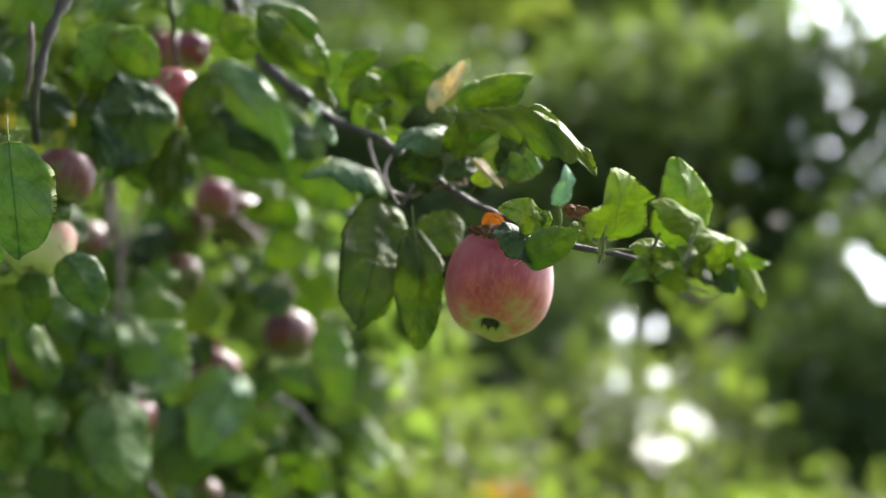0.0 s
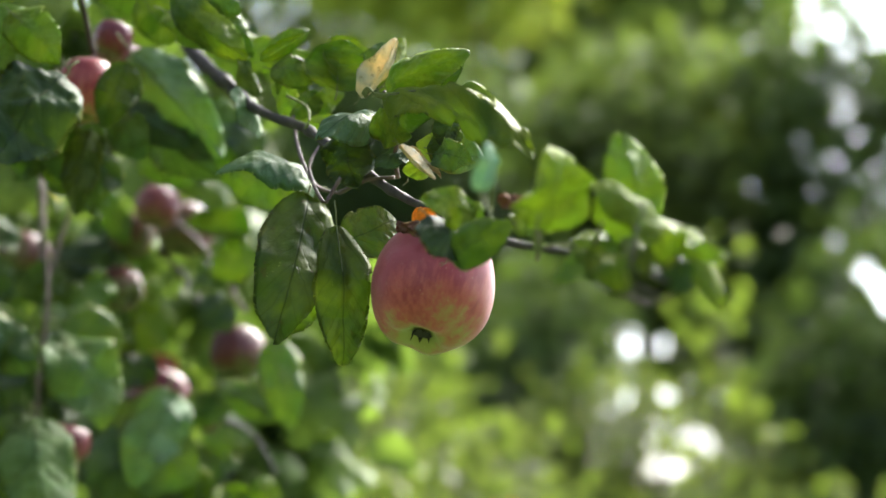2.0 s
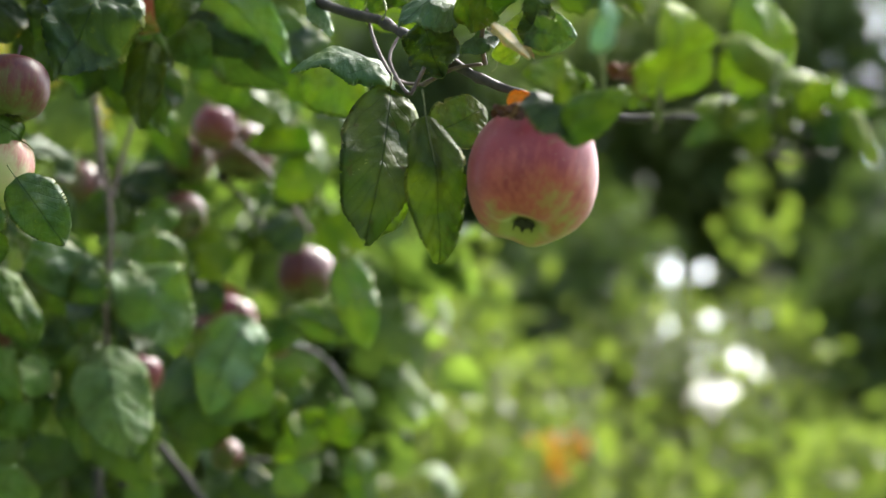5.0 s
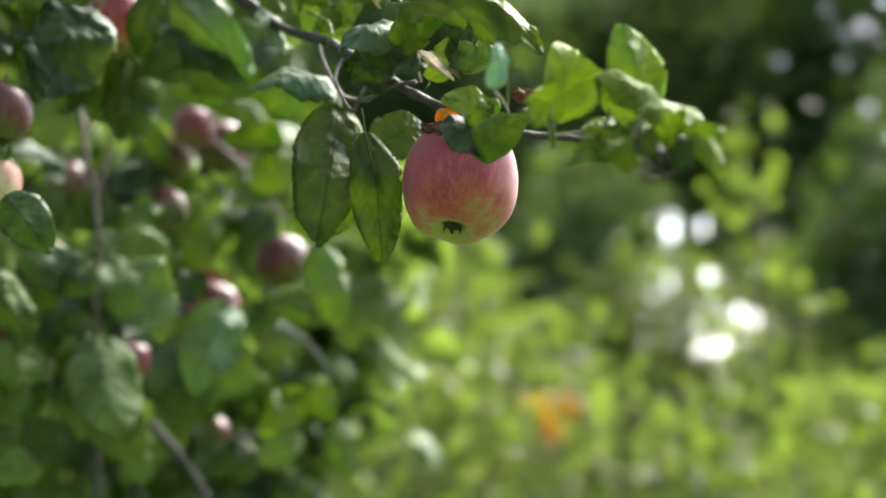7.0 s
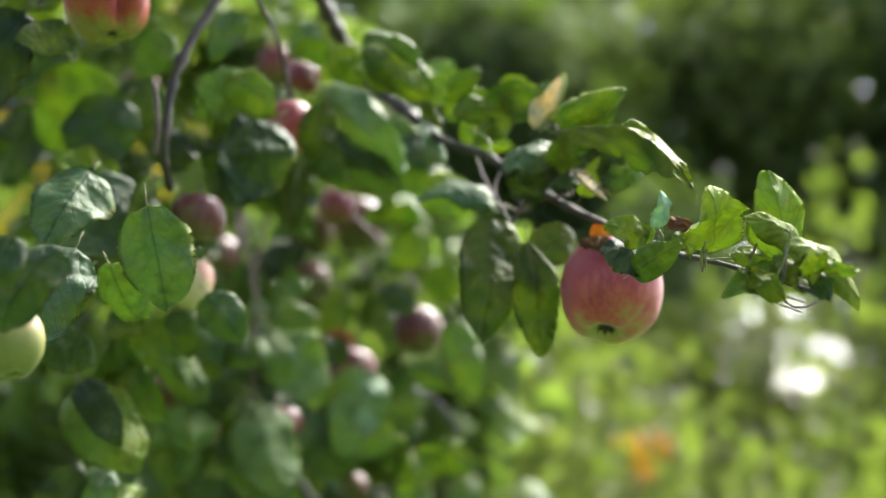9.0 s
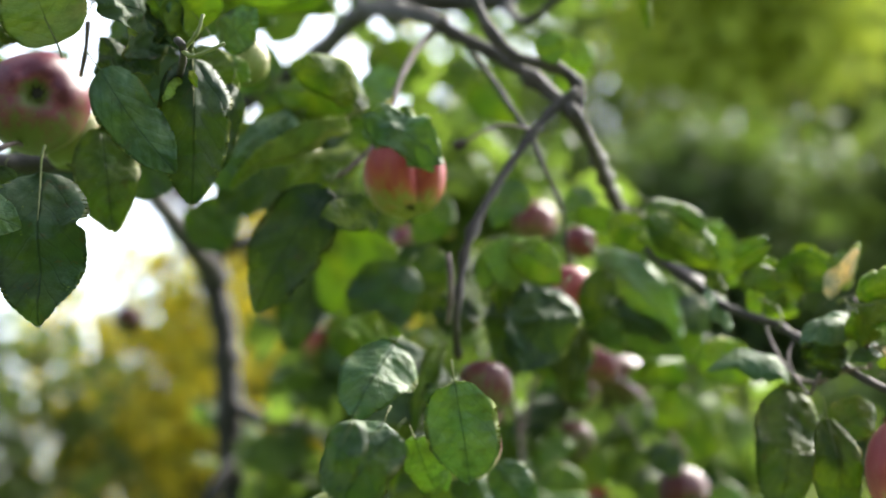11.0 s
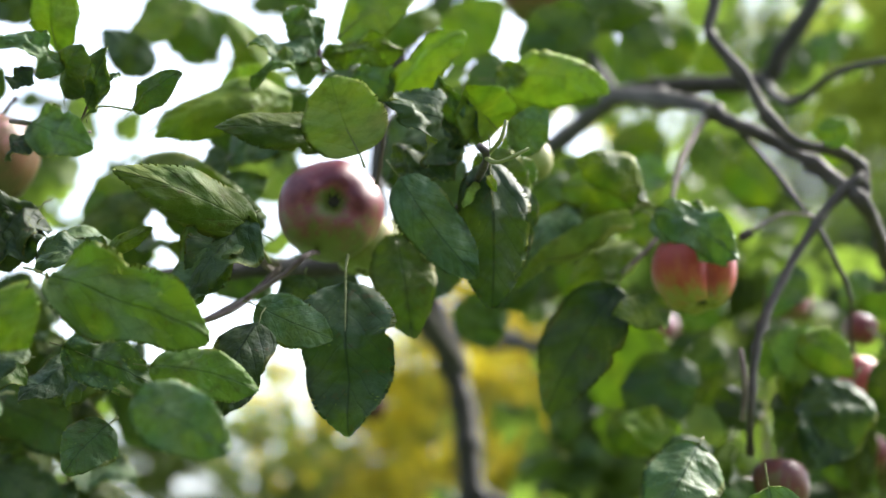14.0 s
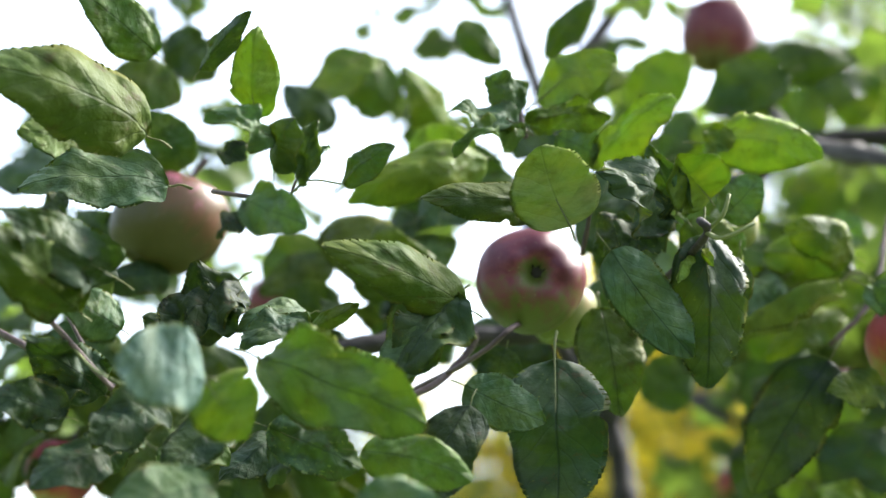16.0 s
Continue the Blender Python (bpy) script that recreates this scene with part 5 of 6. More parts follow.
leaf((0.034, 0.074, 1.862), (0.051, 0.055, 1.890), 0.0142, 30, "roll", "cream", 0.3)
leaf((0.036, 0.079, 1.881), (0.049, 0.075, 1.894), 0.0167, 10, "wavy", "blue", 0.3)
leaf((-0.019, 0.101, 1.881), (0.009, 0.102, 1.876), 0.0202, 0, "arch", "olive", 0.3)
leaf((-0.026, 0.110, 1.887), (-0.001, 0.095, 1.902), 0.0094, 30, "roll", "lime", 0.3)
leaf((-0.011, 0.119, 1.894), (0.007, 0.120, 1.890), 0.0134, 10, "arch", "lime", 0.3)
leaf((0.053, 0.057, 1.843), (0.088, 0.024, 1.878), 0.0255, -10, "arch", "leaf", 0.3)
leaf((0.073, 0.010, 1.818), (0.094, -0.002, 1.813), 0.0167, 12, "wavy", "blue", 0.3)
leaf((0.081, 0.014, 1.839), (0.078, 0.018, 1.824), 0.0141, 0, "fold", "dark", 0.3)
leaf((0.056, -0.009, 1.816), (0.075, -0.007, 1.801), 0.0051, 30, "roll", "cream", 0.3)
leaf((-0.085, 0.136, 1.930), (-0.034, 0.129, 1.894), 0.0234, 24, "fold", "lime", 0.3)
leaf((-0.074, 0.145, 1.938), (-0.043, 0.150, 1.927), 0.0181, 10, "arch", "leaf", 0.3)
leaf((-0.040, 0.174, 1.917), (-0.019, 0.178, 1.902), 0.0251, 0, "flat", "lime", 0.3)
leaf((-0.009, 0.142, 1.885), (-0.012, 0.147, 1.862), 0.0121, 10, "fold", "lime", 0.3)
tube("twig", [(-0.009, 0.105, 1.867), (0.003, 0.106, 1.862), (0.006, 0.098, 1.852), (0.004, 0.099, 1.847)], [0.0009, 0.0008, 0.0007, 0.0007], M_STALK, tree, seed=74, knobs=0.25)
# leaves round the wine-red apple
leaf((-0.398, -0.178, 1.951), (-0.411, -0.198, 1.990), 0.0364, 176, "flat", "olive", 0.1)
leaf((-0.419, -0.159, 1.968), (-0.474, -0.205, 1.961), 0.0248, -14, "arch", "olive", 0.1)
leaf((-0.444, -0.205, 1.901), (-0.495, -0.272, 1.917), 0.0298, -12, "arch", "olive", 0.1)
leaf((-0.444, -0.215, 1.905), (-0.465, -0.237, 1.858), 0.0394, 10, "wavy", "blue", 0.3)
leaf((-0.442, -0.204, 1.861), (-0.401, -0.193, 1.844), 0.0285, 0, "flat", "blue", 0.1)
leaf((-0.408, -0.161, 1.884), (-0.403, -0.152, 1.798), 0.0577, 0, "wavy", "dark", 0.1)
leaf((-0.451, -0.115, 1.899), (-0.456, -0.111, 1.872), 0.0270, 0, "flat", "leaf", 0.3)
leaf((-0.401, -0.101, 1.926), (-0.386, -0.102, 1.863), 0.0391, -8, "flat", "olive", 0.3)
leaf((-0.381, -0.157, 1.943), (-0.339, -0.138, 1.889), 0.0339, 10, "flat", "blue", 0.1)
leaf((-0.335, -0.136, 1.957), (-0.337, -0.113, 1.877), 0.0428, -12, "fold", "dark", 0.1)
leaf((-0.325, -0.089, 1.957), (-0.336, -0.086, 1.899), 0.0201, -24, "flat", "dark", 0.1)
leaf((-0.361, -0.121, 1.969), (-0.382, -0.179, 1.982), 0.0448, 14, "crumple", "dark", 0.3)
leaf((-0.358, -0.112, 1.976), (-0.381, -0.133, 1.948), 0.0308, 30, "crumple", "dark", 0.3)
leaf((-0.352, -0.110, 1.976), (-0.367, -0.138, 2.009), 0.0221, -20, "crumple", "blue", 0.3)
leaf((-0.381, -0.108, 1.974), (-0.404, -0.111, 1.957), 0.0279, 0, "crumple", "dark", 0.3)
leaf((-0.338, -0.108, 1.985), (-0.351, -0.141, 2.002), 0.0378, -10, "cup", "lime", 0.3)
leaf((-0.336, -0.084, 1.982), (-0.312, -0.095, 2.002), 0.0271, 8, "flat", "blue", 0.3)
leaf((-0.357, -0.046, 2.042), (-0.284, -0.044, 2.031), 0.0363, 12, "arch", "lime", 0.3)
leaf((-0.336, -0.062, 2.043), (-0.350, -0.061, 2.029), 0.0218, 0, "wavy", "lime", 0.3)
leaf((-0.358, -0.080, 1.982), (-0.326, -0.071, 1.948), 0.0320, 20, "fold", "olive", 0.3)
leaf((-0.342, -0.140, 1.945), (-0.346, -0.147, 1.927), 0.0076, 20, "roll", "lime", 0.3)
leaf((-0.336, -0.139, 1.948), (-0.328, -0.144, 1.937), 0.0059, 30, "roll", "young", 0.3)
leaf((-0.284, 0.039, 1.976), (-0.356, 0.013, 1.922), 0.0268, 34, "roll", "lime", 0.3)
leaf((-0.320, 0.040, 1.978), (-0.357, 0.029, 1.943), 0.0302, 0, "fold", "blue", 0.3)
leaf((-0.273, 0.027, 1.987), (-0.314, -0.007, 1.998), 0.0315, -10, "arch", "lime", 0.3)
leaf((-0.289, 0.075, 1.995), (-0.316, 0.065, 2.005), 0.0260, 0, "fold", "lime", 0.3)
leaf((-0.286, 0.006, 1.918), (-0.332, 0.013, 1.837), 0.0489, -10, "flat", "dark", 0.1)
leaf((-0.256, -0.030, 1.957), (-0.206, -0.028, 1.925), 0.0296, 6, "wavy", "blue", 0.3)
leaf((-0.244, -0.022, 1.958), (-0.214, -0.014, 1.948), 0.0206, -10, "crumple", "leaf", 0.3)
leaf((-0.444, -0.130, 2.026), (-0.475, -0.167, 2.023), 0.0263, 0, "wavy", "blue", 0.3)
leaf((-0.441, -0.138, 2.020), (-0.471, -0.169, 2.004), 0.0198, 10, "crumple", "leaf", 0.3)
leaf((-0.442, -0.130, 2.029), (-0.394, -0.124, 2.034), 0.0183, 14, "crumple", "olive", 0.3)
leaf((-0.444, -0.124, 2.041), (-0.464, -0.150, 2.051), 0.0231, 10, "crumple", "blue", 0.3)
leaf((-0.444, -0.106, 2.052), (-0.397, -0.098, 2.078), 0.0369, -8, "flat", "lime", 0.3)
leaf((-0.410, -0.098, 2.010), (-0.360, -0.117, 2.047), 0.0266, -10, "fold", "lime", 0.3)
leaf((-0.431, -0.103, 2.030), (-0.402, -0.097, 2.015), 0.0261, 10, "wavy", "blue", 0.3)
leaf((-0.488, -0.060, 2.033), (-0.560, -0.116, 1.990), 0.0343, -10, "arch", "lime", 0.3)
leaf((-0.492, -0.064, 2.008), (-0.512, -0.077, 1.984), 0.0245, 0, "fold", "blue", 0.3)
leaf((-0.551, -0.001, 1.937), (-0.579, -0.012, 1.923), 0.0260, 0, "fold", "leaf", 0.3)
leaf((-0.349, -0.047, 1.990), (-0.330, -0.037, 1.975), 0.0161, 0, "flat", "leaf", 0.3)
leaf((-0.417, 0.007, 1.912), (-0.434, -0.002, 1.922), 0.0199, 0, "fold", "dark", 0.3)
# leaves below the branch fork
leaf((-0.235, 0.139, 1.833), (-0.281, 0.117, 1.771), 0.0641, 10, "wavy", "blue", 0.3)
leaf((-0.229, 0.120, 1.835), (-0.241, 0.104, 1.771), 0.0206, 40, "roll", "lime", 0.3)
leaf((-0.191, 0.131, 1.780), (-0.232, 0.103, 1.799), 0.0392, 0, "fold", "leaf", 0.3)
leaf((-0.146, 0.162, 1.884), (-0.176, 0.148, 1.818), 0.0556, -6, "crumple", "blue", 0.3)
leaf((-0.181, 0.153, 1.915), (-0.145, 0.141, 1.884), 0.0310, 8, "fold", "lime", 0.3)
leaf((-0.187, 0.174, 1.910), (-0.193, 0.170, 1.867), 0.0186, 30, "roll", "lime", 0.3)
leaf((-0.118, 0.220, 1.910), (-0.131, 0.226, 1.867), 0.0295, 0, "fold", "olive", 0.3)
leaf((-0.221, 0.215, 1.883), (-0.239, 0.217, 1.857), 0.0397, 0, "wavy", "dark", 0.3)
leaf((-0.336, 0.299, 1.883), (-0.309, 0.309, 1.851), 0.0517, 0, "flat", "lime", 0.3)
# leaves round the olive apple, and the nearest ones
leaf((-0.589, -0.294, 1.972), (-0.632, -0.381, 1.978), 0.0450, -14, "arch", "olive", 0.3)
leaf((-0.632, -0.227, 2.046), (-0.655, -0.279, 2.066), 0.0320, 0, "flat", "leaf", 0.3)
leaf((-0.565, -0.293, 2.006), (-0.528, -0.307, 2.028), 0.0127, 20, "fold", "dark", 0.3)
leaf((-0.577, -0.204, 2.012), (-0.564, -0.239, 2.053), 0.0272, 10, "fold", "lime", 0.3)
leaf((-0.511, -0.304, 1.960), (-0.527, -0.339, 1.964), 0.0196, 10, "crumple", "blue", 0.3)
leaf((-0.511, -0.299, 1.947), (-0.497, -0.312, 1.969), 0.0254, -14, "fold", "olive", 0.3)
leaf((-0.519, -0.319, 1.956), (-0.522, -0.327, 1.940), 0.0139, 20, "crumple", "dark", 0.3)
leaf((-0.506, -0.284, 1.944), (-0.491, -0.299, 1.972), 0.0157, 14, "crumple", "blue", 0.3)
leaf((-0.512, -0.327, 1.924), (-0.481, -0.319, 1.913), 0.0250, 6, "wavy", "blue", 0.3)
leaf((-0.515, -0.316, 1.920), (-0.528, -0.320, 1.908), 0.0166, 10, "crumple", "dark", 0.3)
leaf((-0.507, -0.287, 1.952), (-0.491, -0.283, 1.964), 0.0108, 10, "crumple", "blue", 0.3)
leaf((-0.487, -0.275, 1.947), (-0.458, -0.280, 1.964), 0.0157, 16, "fold", "dark", 0.3)
leaf((-0.600, -0.246, 1.960), (-0.657, -0.306, 1.944), 0.0393, 0, "flat", "blue", 0.3)
leaf((-0.678, -0.211, 1.995), (-0.699, -0.253, 1.996), 0.0344, 0, "flat", "olive", 0.3)
leaf((-0.673, -0.115, 2.017), (-0.692, -0.139, 2.048), 0.0331, 10, "flat", "leaf", 0.3)
leaf((-0.573, -0.329, 1.887), (-0.596, -0.388, 1.902), 0.0315, -10, "wavy", "dark", 0.3)
leaf((-0.588, -0.335, 1.870), (-0.597, -0.398, 1.889), 0.0327, -8, "fold", "olive", 0.3)
leaf((-0.589, -0.351, 1.920), (-0.601, -0.356, 1.912), 0.0140, 0, "wavy", "dark", 0.3)
leaf((-0.487, -0.383, 1.829), (-0.510, -0.420, 1.827), 0.0381, 0, "flat", "mist", 0.3)
leaf((-0.503, -0.357, 1.832), (-0.481, -0.353, 1.810), 0.0352, 10, "fold", "lime", 0.3)
leaf((-0.505, -0.305, 1.854), (-0.429, -0.287, 1.828), 0.0416, -12, "wavy", "leaf", 0.3)
leaf((-0.520, -0.228, 1.888), (-0.542, -0.259, 1.872), 0.0277, 0, "wavy", "blue", 0.3)
leaf((-0.515, -0.236, 1.884), (-0.488, -0.238, 1.896), 0.0097, 20, "fold", "olive", 0.3)
leaf((-0.572, -0.214, 1.908), (-0.585, -0.227, 1.881), 0.0316, 0, "crumple", "dark", 0.3)
leaf((-0.605, -0.209, 1.904), (-0.616, -0.219, 1.870), 0.0299, 0, "crumple", "dark", 0.3)
leaf((-0.593, -0.290, 1.872), (-0.610, -0.317, 1.883), 0.0257, 10, "fold", "blue", 0.3)
leaf((-0.609, -0.269, 1.842), (-0.631, -0.314, 1.862), 0.0299, 0, "crumple", "dark", 0.3)
leaf((-0.614, -0.276, 1.858), (-0.632, -0.298, 1.840), 0.0226, 0, "wavy", "blue", 0.3)
leaf((-0.528, -0.244, 1.831), (-0.483, -0.231, 1.814), 0.0308, 0, "crumple", "dark", 0.3)
leaf((-0.516, -0.216, 1.835), (-0.534, -0.232, 1.804), 0.0286, 0, "crumple", "blue", 0.3)
leaf((-0.557, -0.236, 1.826), (-0.581, -0.258, 1.802), 0.0301, 0, "wavy", "leaf", 0.3)
leaf((-0.604, -0.241, 1.830), (-0.624, -0.262, 1.806), 0.0285, 0, "crumple", "blue", 0.3)
leaf((-0.613, -0.294, 1.827), (-0.638, -0.325, 1.832), 0.0257, 0, "wavy", "dark", 0.3)
leaf((-0.471, -0.259, 1.818), (-0.418, -0.247, 1.808), 0.0264, 0, "arch", "leaf", 0.3)
leaf((-0.574, -0.242, 1.804), (-0.599, -0.256, 1.788), 0.0227, 0, "fold", "dark", 0.3)
tube("twig", [(-0.644, -0.331, 1.892), (-0.621, -0.323, 1.876), (-0.608, -0.310, 1.862), (-0.592, -0.295, 1.843), (-0.592, -0.257, 1.833)], [0.0014, 0.0014, 0.0014, 0.0014, 0.0012], M_TWIG, tree, seed=91, knobs=0.25)
tube("twig", [(-0.608, -0.310, 1.862), (-0.596, -0.311, 1.851), (-0.554, -0.354, 1.835), (-0.523, -0.379, 1.825)], [0.0008, 0.0008, 0.0006, 0.0005], M_STALK, tree, seed=92, knobs=0.25)
tube("twig", [(-0.517, -0.271, 1.938), (-0.511, -0.281, 1.941), (-0.507, -0.283, 1.952), (-0.509, -0.287, 1.960)], [0.0009, 0.0007, 0.0006, 0.0005], M_TWIG, tree, seed=91, knobs=0.25)
tube("twig", [(-0.578, -0.241, 1.958), (-0.558, -0.251, 1.952), (-0.538, -0.262, 1.946), (-0.517, -0.271, 1.938), (-0.512, -0.269, 1.939)], [0.0014, 0.0012, 0.0010, 0.0009, 0.0006], M_TWIG, tree, seed=92, knobs=0.25)
tube("twig", [(-0.511, -0.284, 1.938), (-0.501, -0.283, 1.947), (-0.487, -0.275, 1.947)], [0.0007, 0.0006, 0.0006], M_STALK, tree, seed=95, knobs=0.25)
tube("twig", [(-0.450, -0.169, 1.893), (-0.451, -0.183, 1.899), (-0.449, -0.195, 1.904)], [0.0010, 0.0010, 0.0008], M_STALK, tree, seed=96, knobs=0.25)
# leaves farther back in the crown
leaf((-0.663, 0.118, 2.195), (-0.692, 0.093, 2.136), 0.0537, 0, "flat", "lime", 0.3)
leaf((-0.664, 0.187, 2.169), (-0.701, 0.135, 2.197), 0.0513, 0, "fold", "leaf", 0.3)
leaf((-0.626, 0.211, 2.149), (-0.647, 0.160, 2.196), 0.0366, 10, "fold", "lime", 0.3)
leaf((-0.577, 0.093, 2.203), (-0.547, 0.117, 2.172), 0.0284, 0, "fold", "leaf", 0.3)
leaf((-0.516, 0.125, 2.179), (-0.474, 0.117, 2.224), 0.0250, 10, "fold", "leaf", 0.3)
leaf((-0.506, 0.139, 2.153), (-0.455, 0.146, 2.172), 0.0318, 0, "arch", "lime", 0.3)
leaf((-0.617, 0.124, 2.085), (-0.544, 0.125, 2.097), 0.0473, 0, "flat", "leaf", 0.3)
leaf((-0.546, 0.141, 2.115), (-0.497, 0.150, 2.131), 0.0454, 0, "wavy", "blue", 0.3)
leaf((-0.469, 0.202, 2.161), (-0.416, 0.198, 2.202), 0.0532, 0, "flat", "lime", 0.3)
leaf((-0.400, 0.222, 2.151), (-0.343, 0.238, 2.132), 0.0390, 0, "fold", "lime", 0.3)
leaf((-0.419, 0.175, 2.119), (-0.381, 0.190, 2.099), 0.0341, 0, "fold", "lime", 0.3)
leaf((-0.380, 0.255, 2.214), (-0.295, 0.265, 2.217), 0.0430, -10, "arch", "leaf", 0.3)
leaf((-0.471, 0.222, 2.105), (-0.413, 0.223, 2.141), 0.0473, 0, "flat", "leaf", 0.3)
leaf((-0.571, 0.058, 1.998), (-0.594, 0.062, 1.945), 0.0624, 0, "wavy", "dark", 0.3)
leaf((-0.628, 0.092, 1.987), (-0.574, 0.125, 1.942), 0.0544, 0, "wavy", "blue", 0.3)
leaf((-0.390, 0.251, 2.069), (-0.339, 0.275, 2.009), 0.0532, 0, "fold", "leaf", 0.3)
leaf((-0.347, 0.267, 2.035), (-0.375, 0.278, 1.974), 0.0532, 0, "flat", "lime", 0.3)
leaf((-0.441, 0.142, 2.039), (-0.398, 0.172, 1.960), 0.0544, 0, "fold", "blue", 0.3)
leaf((-0.386, 0.317, 2.020), (-0.446, 0.314, 1.981), 0.0553, 0, "flat", "dark", 0.3)
leaf((-0.687, 0.108, 2.037), (-0.719, 0.104, 1.991), 0.0511, 0, "flat", "lime", 0.3)
leaf((-0.761, -0.082, 2.102), (-0.723, -0.051, 2.091), 0.0416, 0, "flat", "olive", 0.3)
leaf((-0.751, -0.033, 2.152), (-0.725, -0.006, 2.126), 0.0381, 0, "wavy", "blue", 0.3)
leaf((-0.671, 0.088, 2.117), (-0.704, 0.059, 2.145), 0.0341, 0, "wavy", "blue", 0.3)
leaf((-0.392, 0.234, 2.093), (-0.429, 0.234, 2.060), 0.0492, 0, "flat", "leaf", 0.3)
leaf((-0.400, 0.209, 1.989), (-0.425, 0.193, 2.019), 0.0532, 0, "flat", "lime", 0.3)
leaf((-0.460, 0.256, 1.939), (-0.423, 0.261, 1.969), 0.0492, 0, "flat", "leaf", 0.3)
leaf((-0.299, 0.257, 2.087), (-0.319, 0.265, 2.050), 0.0369, 0, "wavy", "blue", 0.3)
leaf((-0.266, 0.307, 1.908), (-0.289, 0.297, 1.945), 0.0492, 0, "flat", "leaf", 0.3)
tube("twig", [(-0.450, -0.123, 2.046), (-0.448, -0.123, 2.034), (-0.444, -0.123, 2.023)], [0.0022, 0.0020, 0.0018], M_TWIG, tree, seed=45, knobs=0.25)
# leaves in the middle of the crown
leaf((-0.253, 0.012, 1.902), (-0.285, -0.016, 1.893), 0.0299, 0, "flat", "lime", 0.3)
leaf((-0.277, 0.229, 1.845), (-0.319, 0.214, 1.866), 0.0340, 0, "wavy", "lime", 0.3)
leaf((-0.230, -0.036, 1.811), (-0.247, -0.064, 1.763), 0.0469, 0, "fold", "blue", 0.3)
leaf((-0.226, -0.079, 1.760), (-0.245, -0.099, 1.701), 0.0446, -6, "wavy", "blue", 0.3)
leaf((-0.155, 0.179, 1.895), (-0.204, 0.148, 1.908), 0.0455, -14, "flat", "leaf", 0.3)
leaf((-0.158, 0.200, 1.893), (-0.193, 0.186, 1.828), 0.0568, 0, "wavy", "leaf", 0.3)
leaf((-0.184, 0.216, 1.979), (-0.206, 0.222, 1.943), 0.0318, 10, "fold", "blue", 0.3)
leaf((-0.138, 0.321, 2.000), (-0.155, 0.327, 1.970), 0.0262, 0, "fold", "blue", 0.3)
leaf((-0.090, 0.158, 1.927), (-0.044, 0.146, 1.899), 0.0315, -8, "arch", "lime", 0.3)
leaf((-0.142, 0.248, 1.870), (-0.146, 0.256, 1.813), 0.0264, 0, "fold", "olive", 0.3)
leaf((-0.166, 0.283, 1.884), (-0.170, 0.290, 1.839), 0.0397, 0, "flat", "olive", 0.3)
leaf((-0.272, 0.122, 1.693), (-0.223, 0.103, 1.633), 0.0526, -10, "fold", "lime", 0.3)
leaf((-0.265, 0.103, 1.694), (-0.233, 0.091, 1.650), 0.0269, 10, "flat", "dark", 0.3)
leaf((-0.237, 0.150, 1.709), (-0.257, 0.147, 1.657), 0.0362, 10, "fold", "lime", 0.3)
leaf((-0.221, 0.202, 1.740), (-0.252, 0.198, 1.705), 0.0389, 0, "flat", "lime", 0.3)
leaf((-0.244, 0.430, 1.764), (-0.189, 0.421, 1.721), 0.0451, 8, "fold", "fresh", 0.3)
leaf((-0.258, 0.449, 1.746), (-0.231, 0.457, 1.682), 0.0397, 0, "wavy", "fresh", 0.3)
leaf((-0.273, 0.409, 1.678), (-0.261, 0.401, 1.616), 0.0298, 0, "fold", "lime", 0.3)
leaf((-0.261, 0.452, 1.679), (-0.244, 0.455, 1.620), 0.0397, -8, "wavy", "leaf", 0.3)
leaf((-0.194, 0.442, 1.690), (-0.163, 0.415, 1.607), 0.0600, 0, "fold", "fresh", 0.3)
leaf((-0.188, 0.480, 1.758), (-0.141, 0.468, 1.686), 0.0593, -8, "wavy", "fresh", 0.3)
# dark leaves added to paint the black shaded hollows of the crown
leaf((-0.202, 0.559, 1.754), (-0.217, 0.560, 1.705), 0.0412, 0, "flat", "dark", 0.3)
leaf((-0.246, 0.604, 1.735), (-0.266, 0.603, 1.667), 0.0567, 0, "flat", "dark", 0.3)
leaf((-0.228, 0.609, 1.668), (-0.248, 0.606, 1.602), 0.0638, 0, "flat", "dark", 0.3)
leaf((-0.289, 0.549, 1.656), (-0.318, 0.542, 1.603), 0.0549, 0, "flat", "dark", 0.3)
leaf((-0.161, 0.668, 1.670), (-0.125, 0.670, 1.619), 0.0586, 0, "flat", "dark", 0.3)
leaf((-0.251, 0.545, 1.823), (-0.292, 0.543, 1.774), 0.0549, 0, "flat", "dark", 0.3)
leaf((-0.196, 0.633, 1.834), (-0.235, 0.632, 1.793), 0.0578, 0, "wavy", "dark", 0.3)
leaf((-0.176, 0.650, 1.878), (-0.210, 0.652, 1.836), 0.0512, 0, "wavy", "dark", 0.3)
leaf((-0.093, 0.511, 1.721), (-0.120, 0.491, 1.644), 0.0536, 6, "fold", "blue", 0.3)
leaf((-0.022, 0.520, 1.772), (-0.001, 0.524, 1.699), 0.0371, 0, "flat", "fresh", 0.3)
leaf((-0.083, 0.565, 1.811), (-0.061, 0.569, 1.781), 0.0343, 0, "flat", "dark", 0.3)
leaf((-0.066, 0.572, 1.735), (-0.015, 0.574, 1.709), 0.0302, 10, "fold", "fresh", 0.3)
leaf((-0.112, 0.621, 1.670), (-0.066, 0.624, 1.631), 0.0425, 0, "crumple", "leaf", 0.3)
leaf((-0.033, 0.625, 1.649), (-0.077, 0.623, 1.609), 0.0397, 0, "crumple", "lime", 0.3)
leaf((-0.027, 0.575, 1.660), (-0.004, 0.575, 1.628), 0.0274, 10, "fold", "lime", 0.3)
leaf((-0.191, 0.509, 1.772), (-0.143, 0.515, 1.757), 0.0398, 10, "arch", "fresh", 0.3)
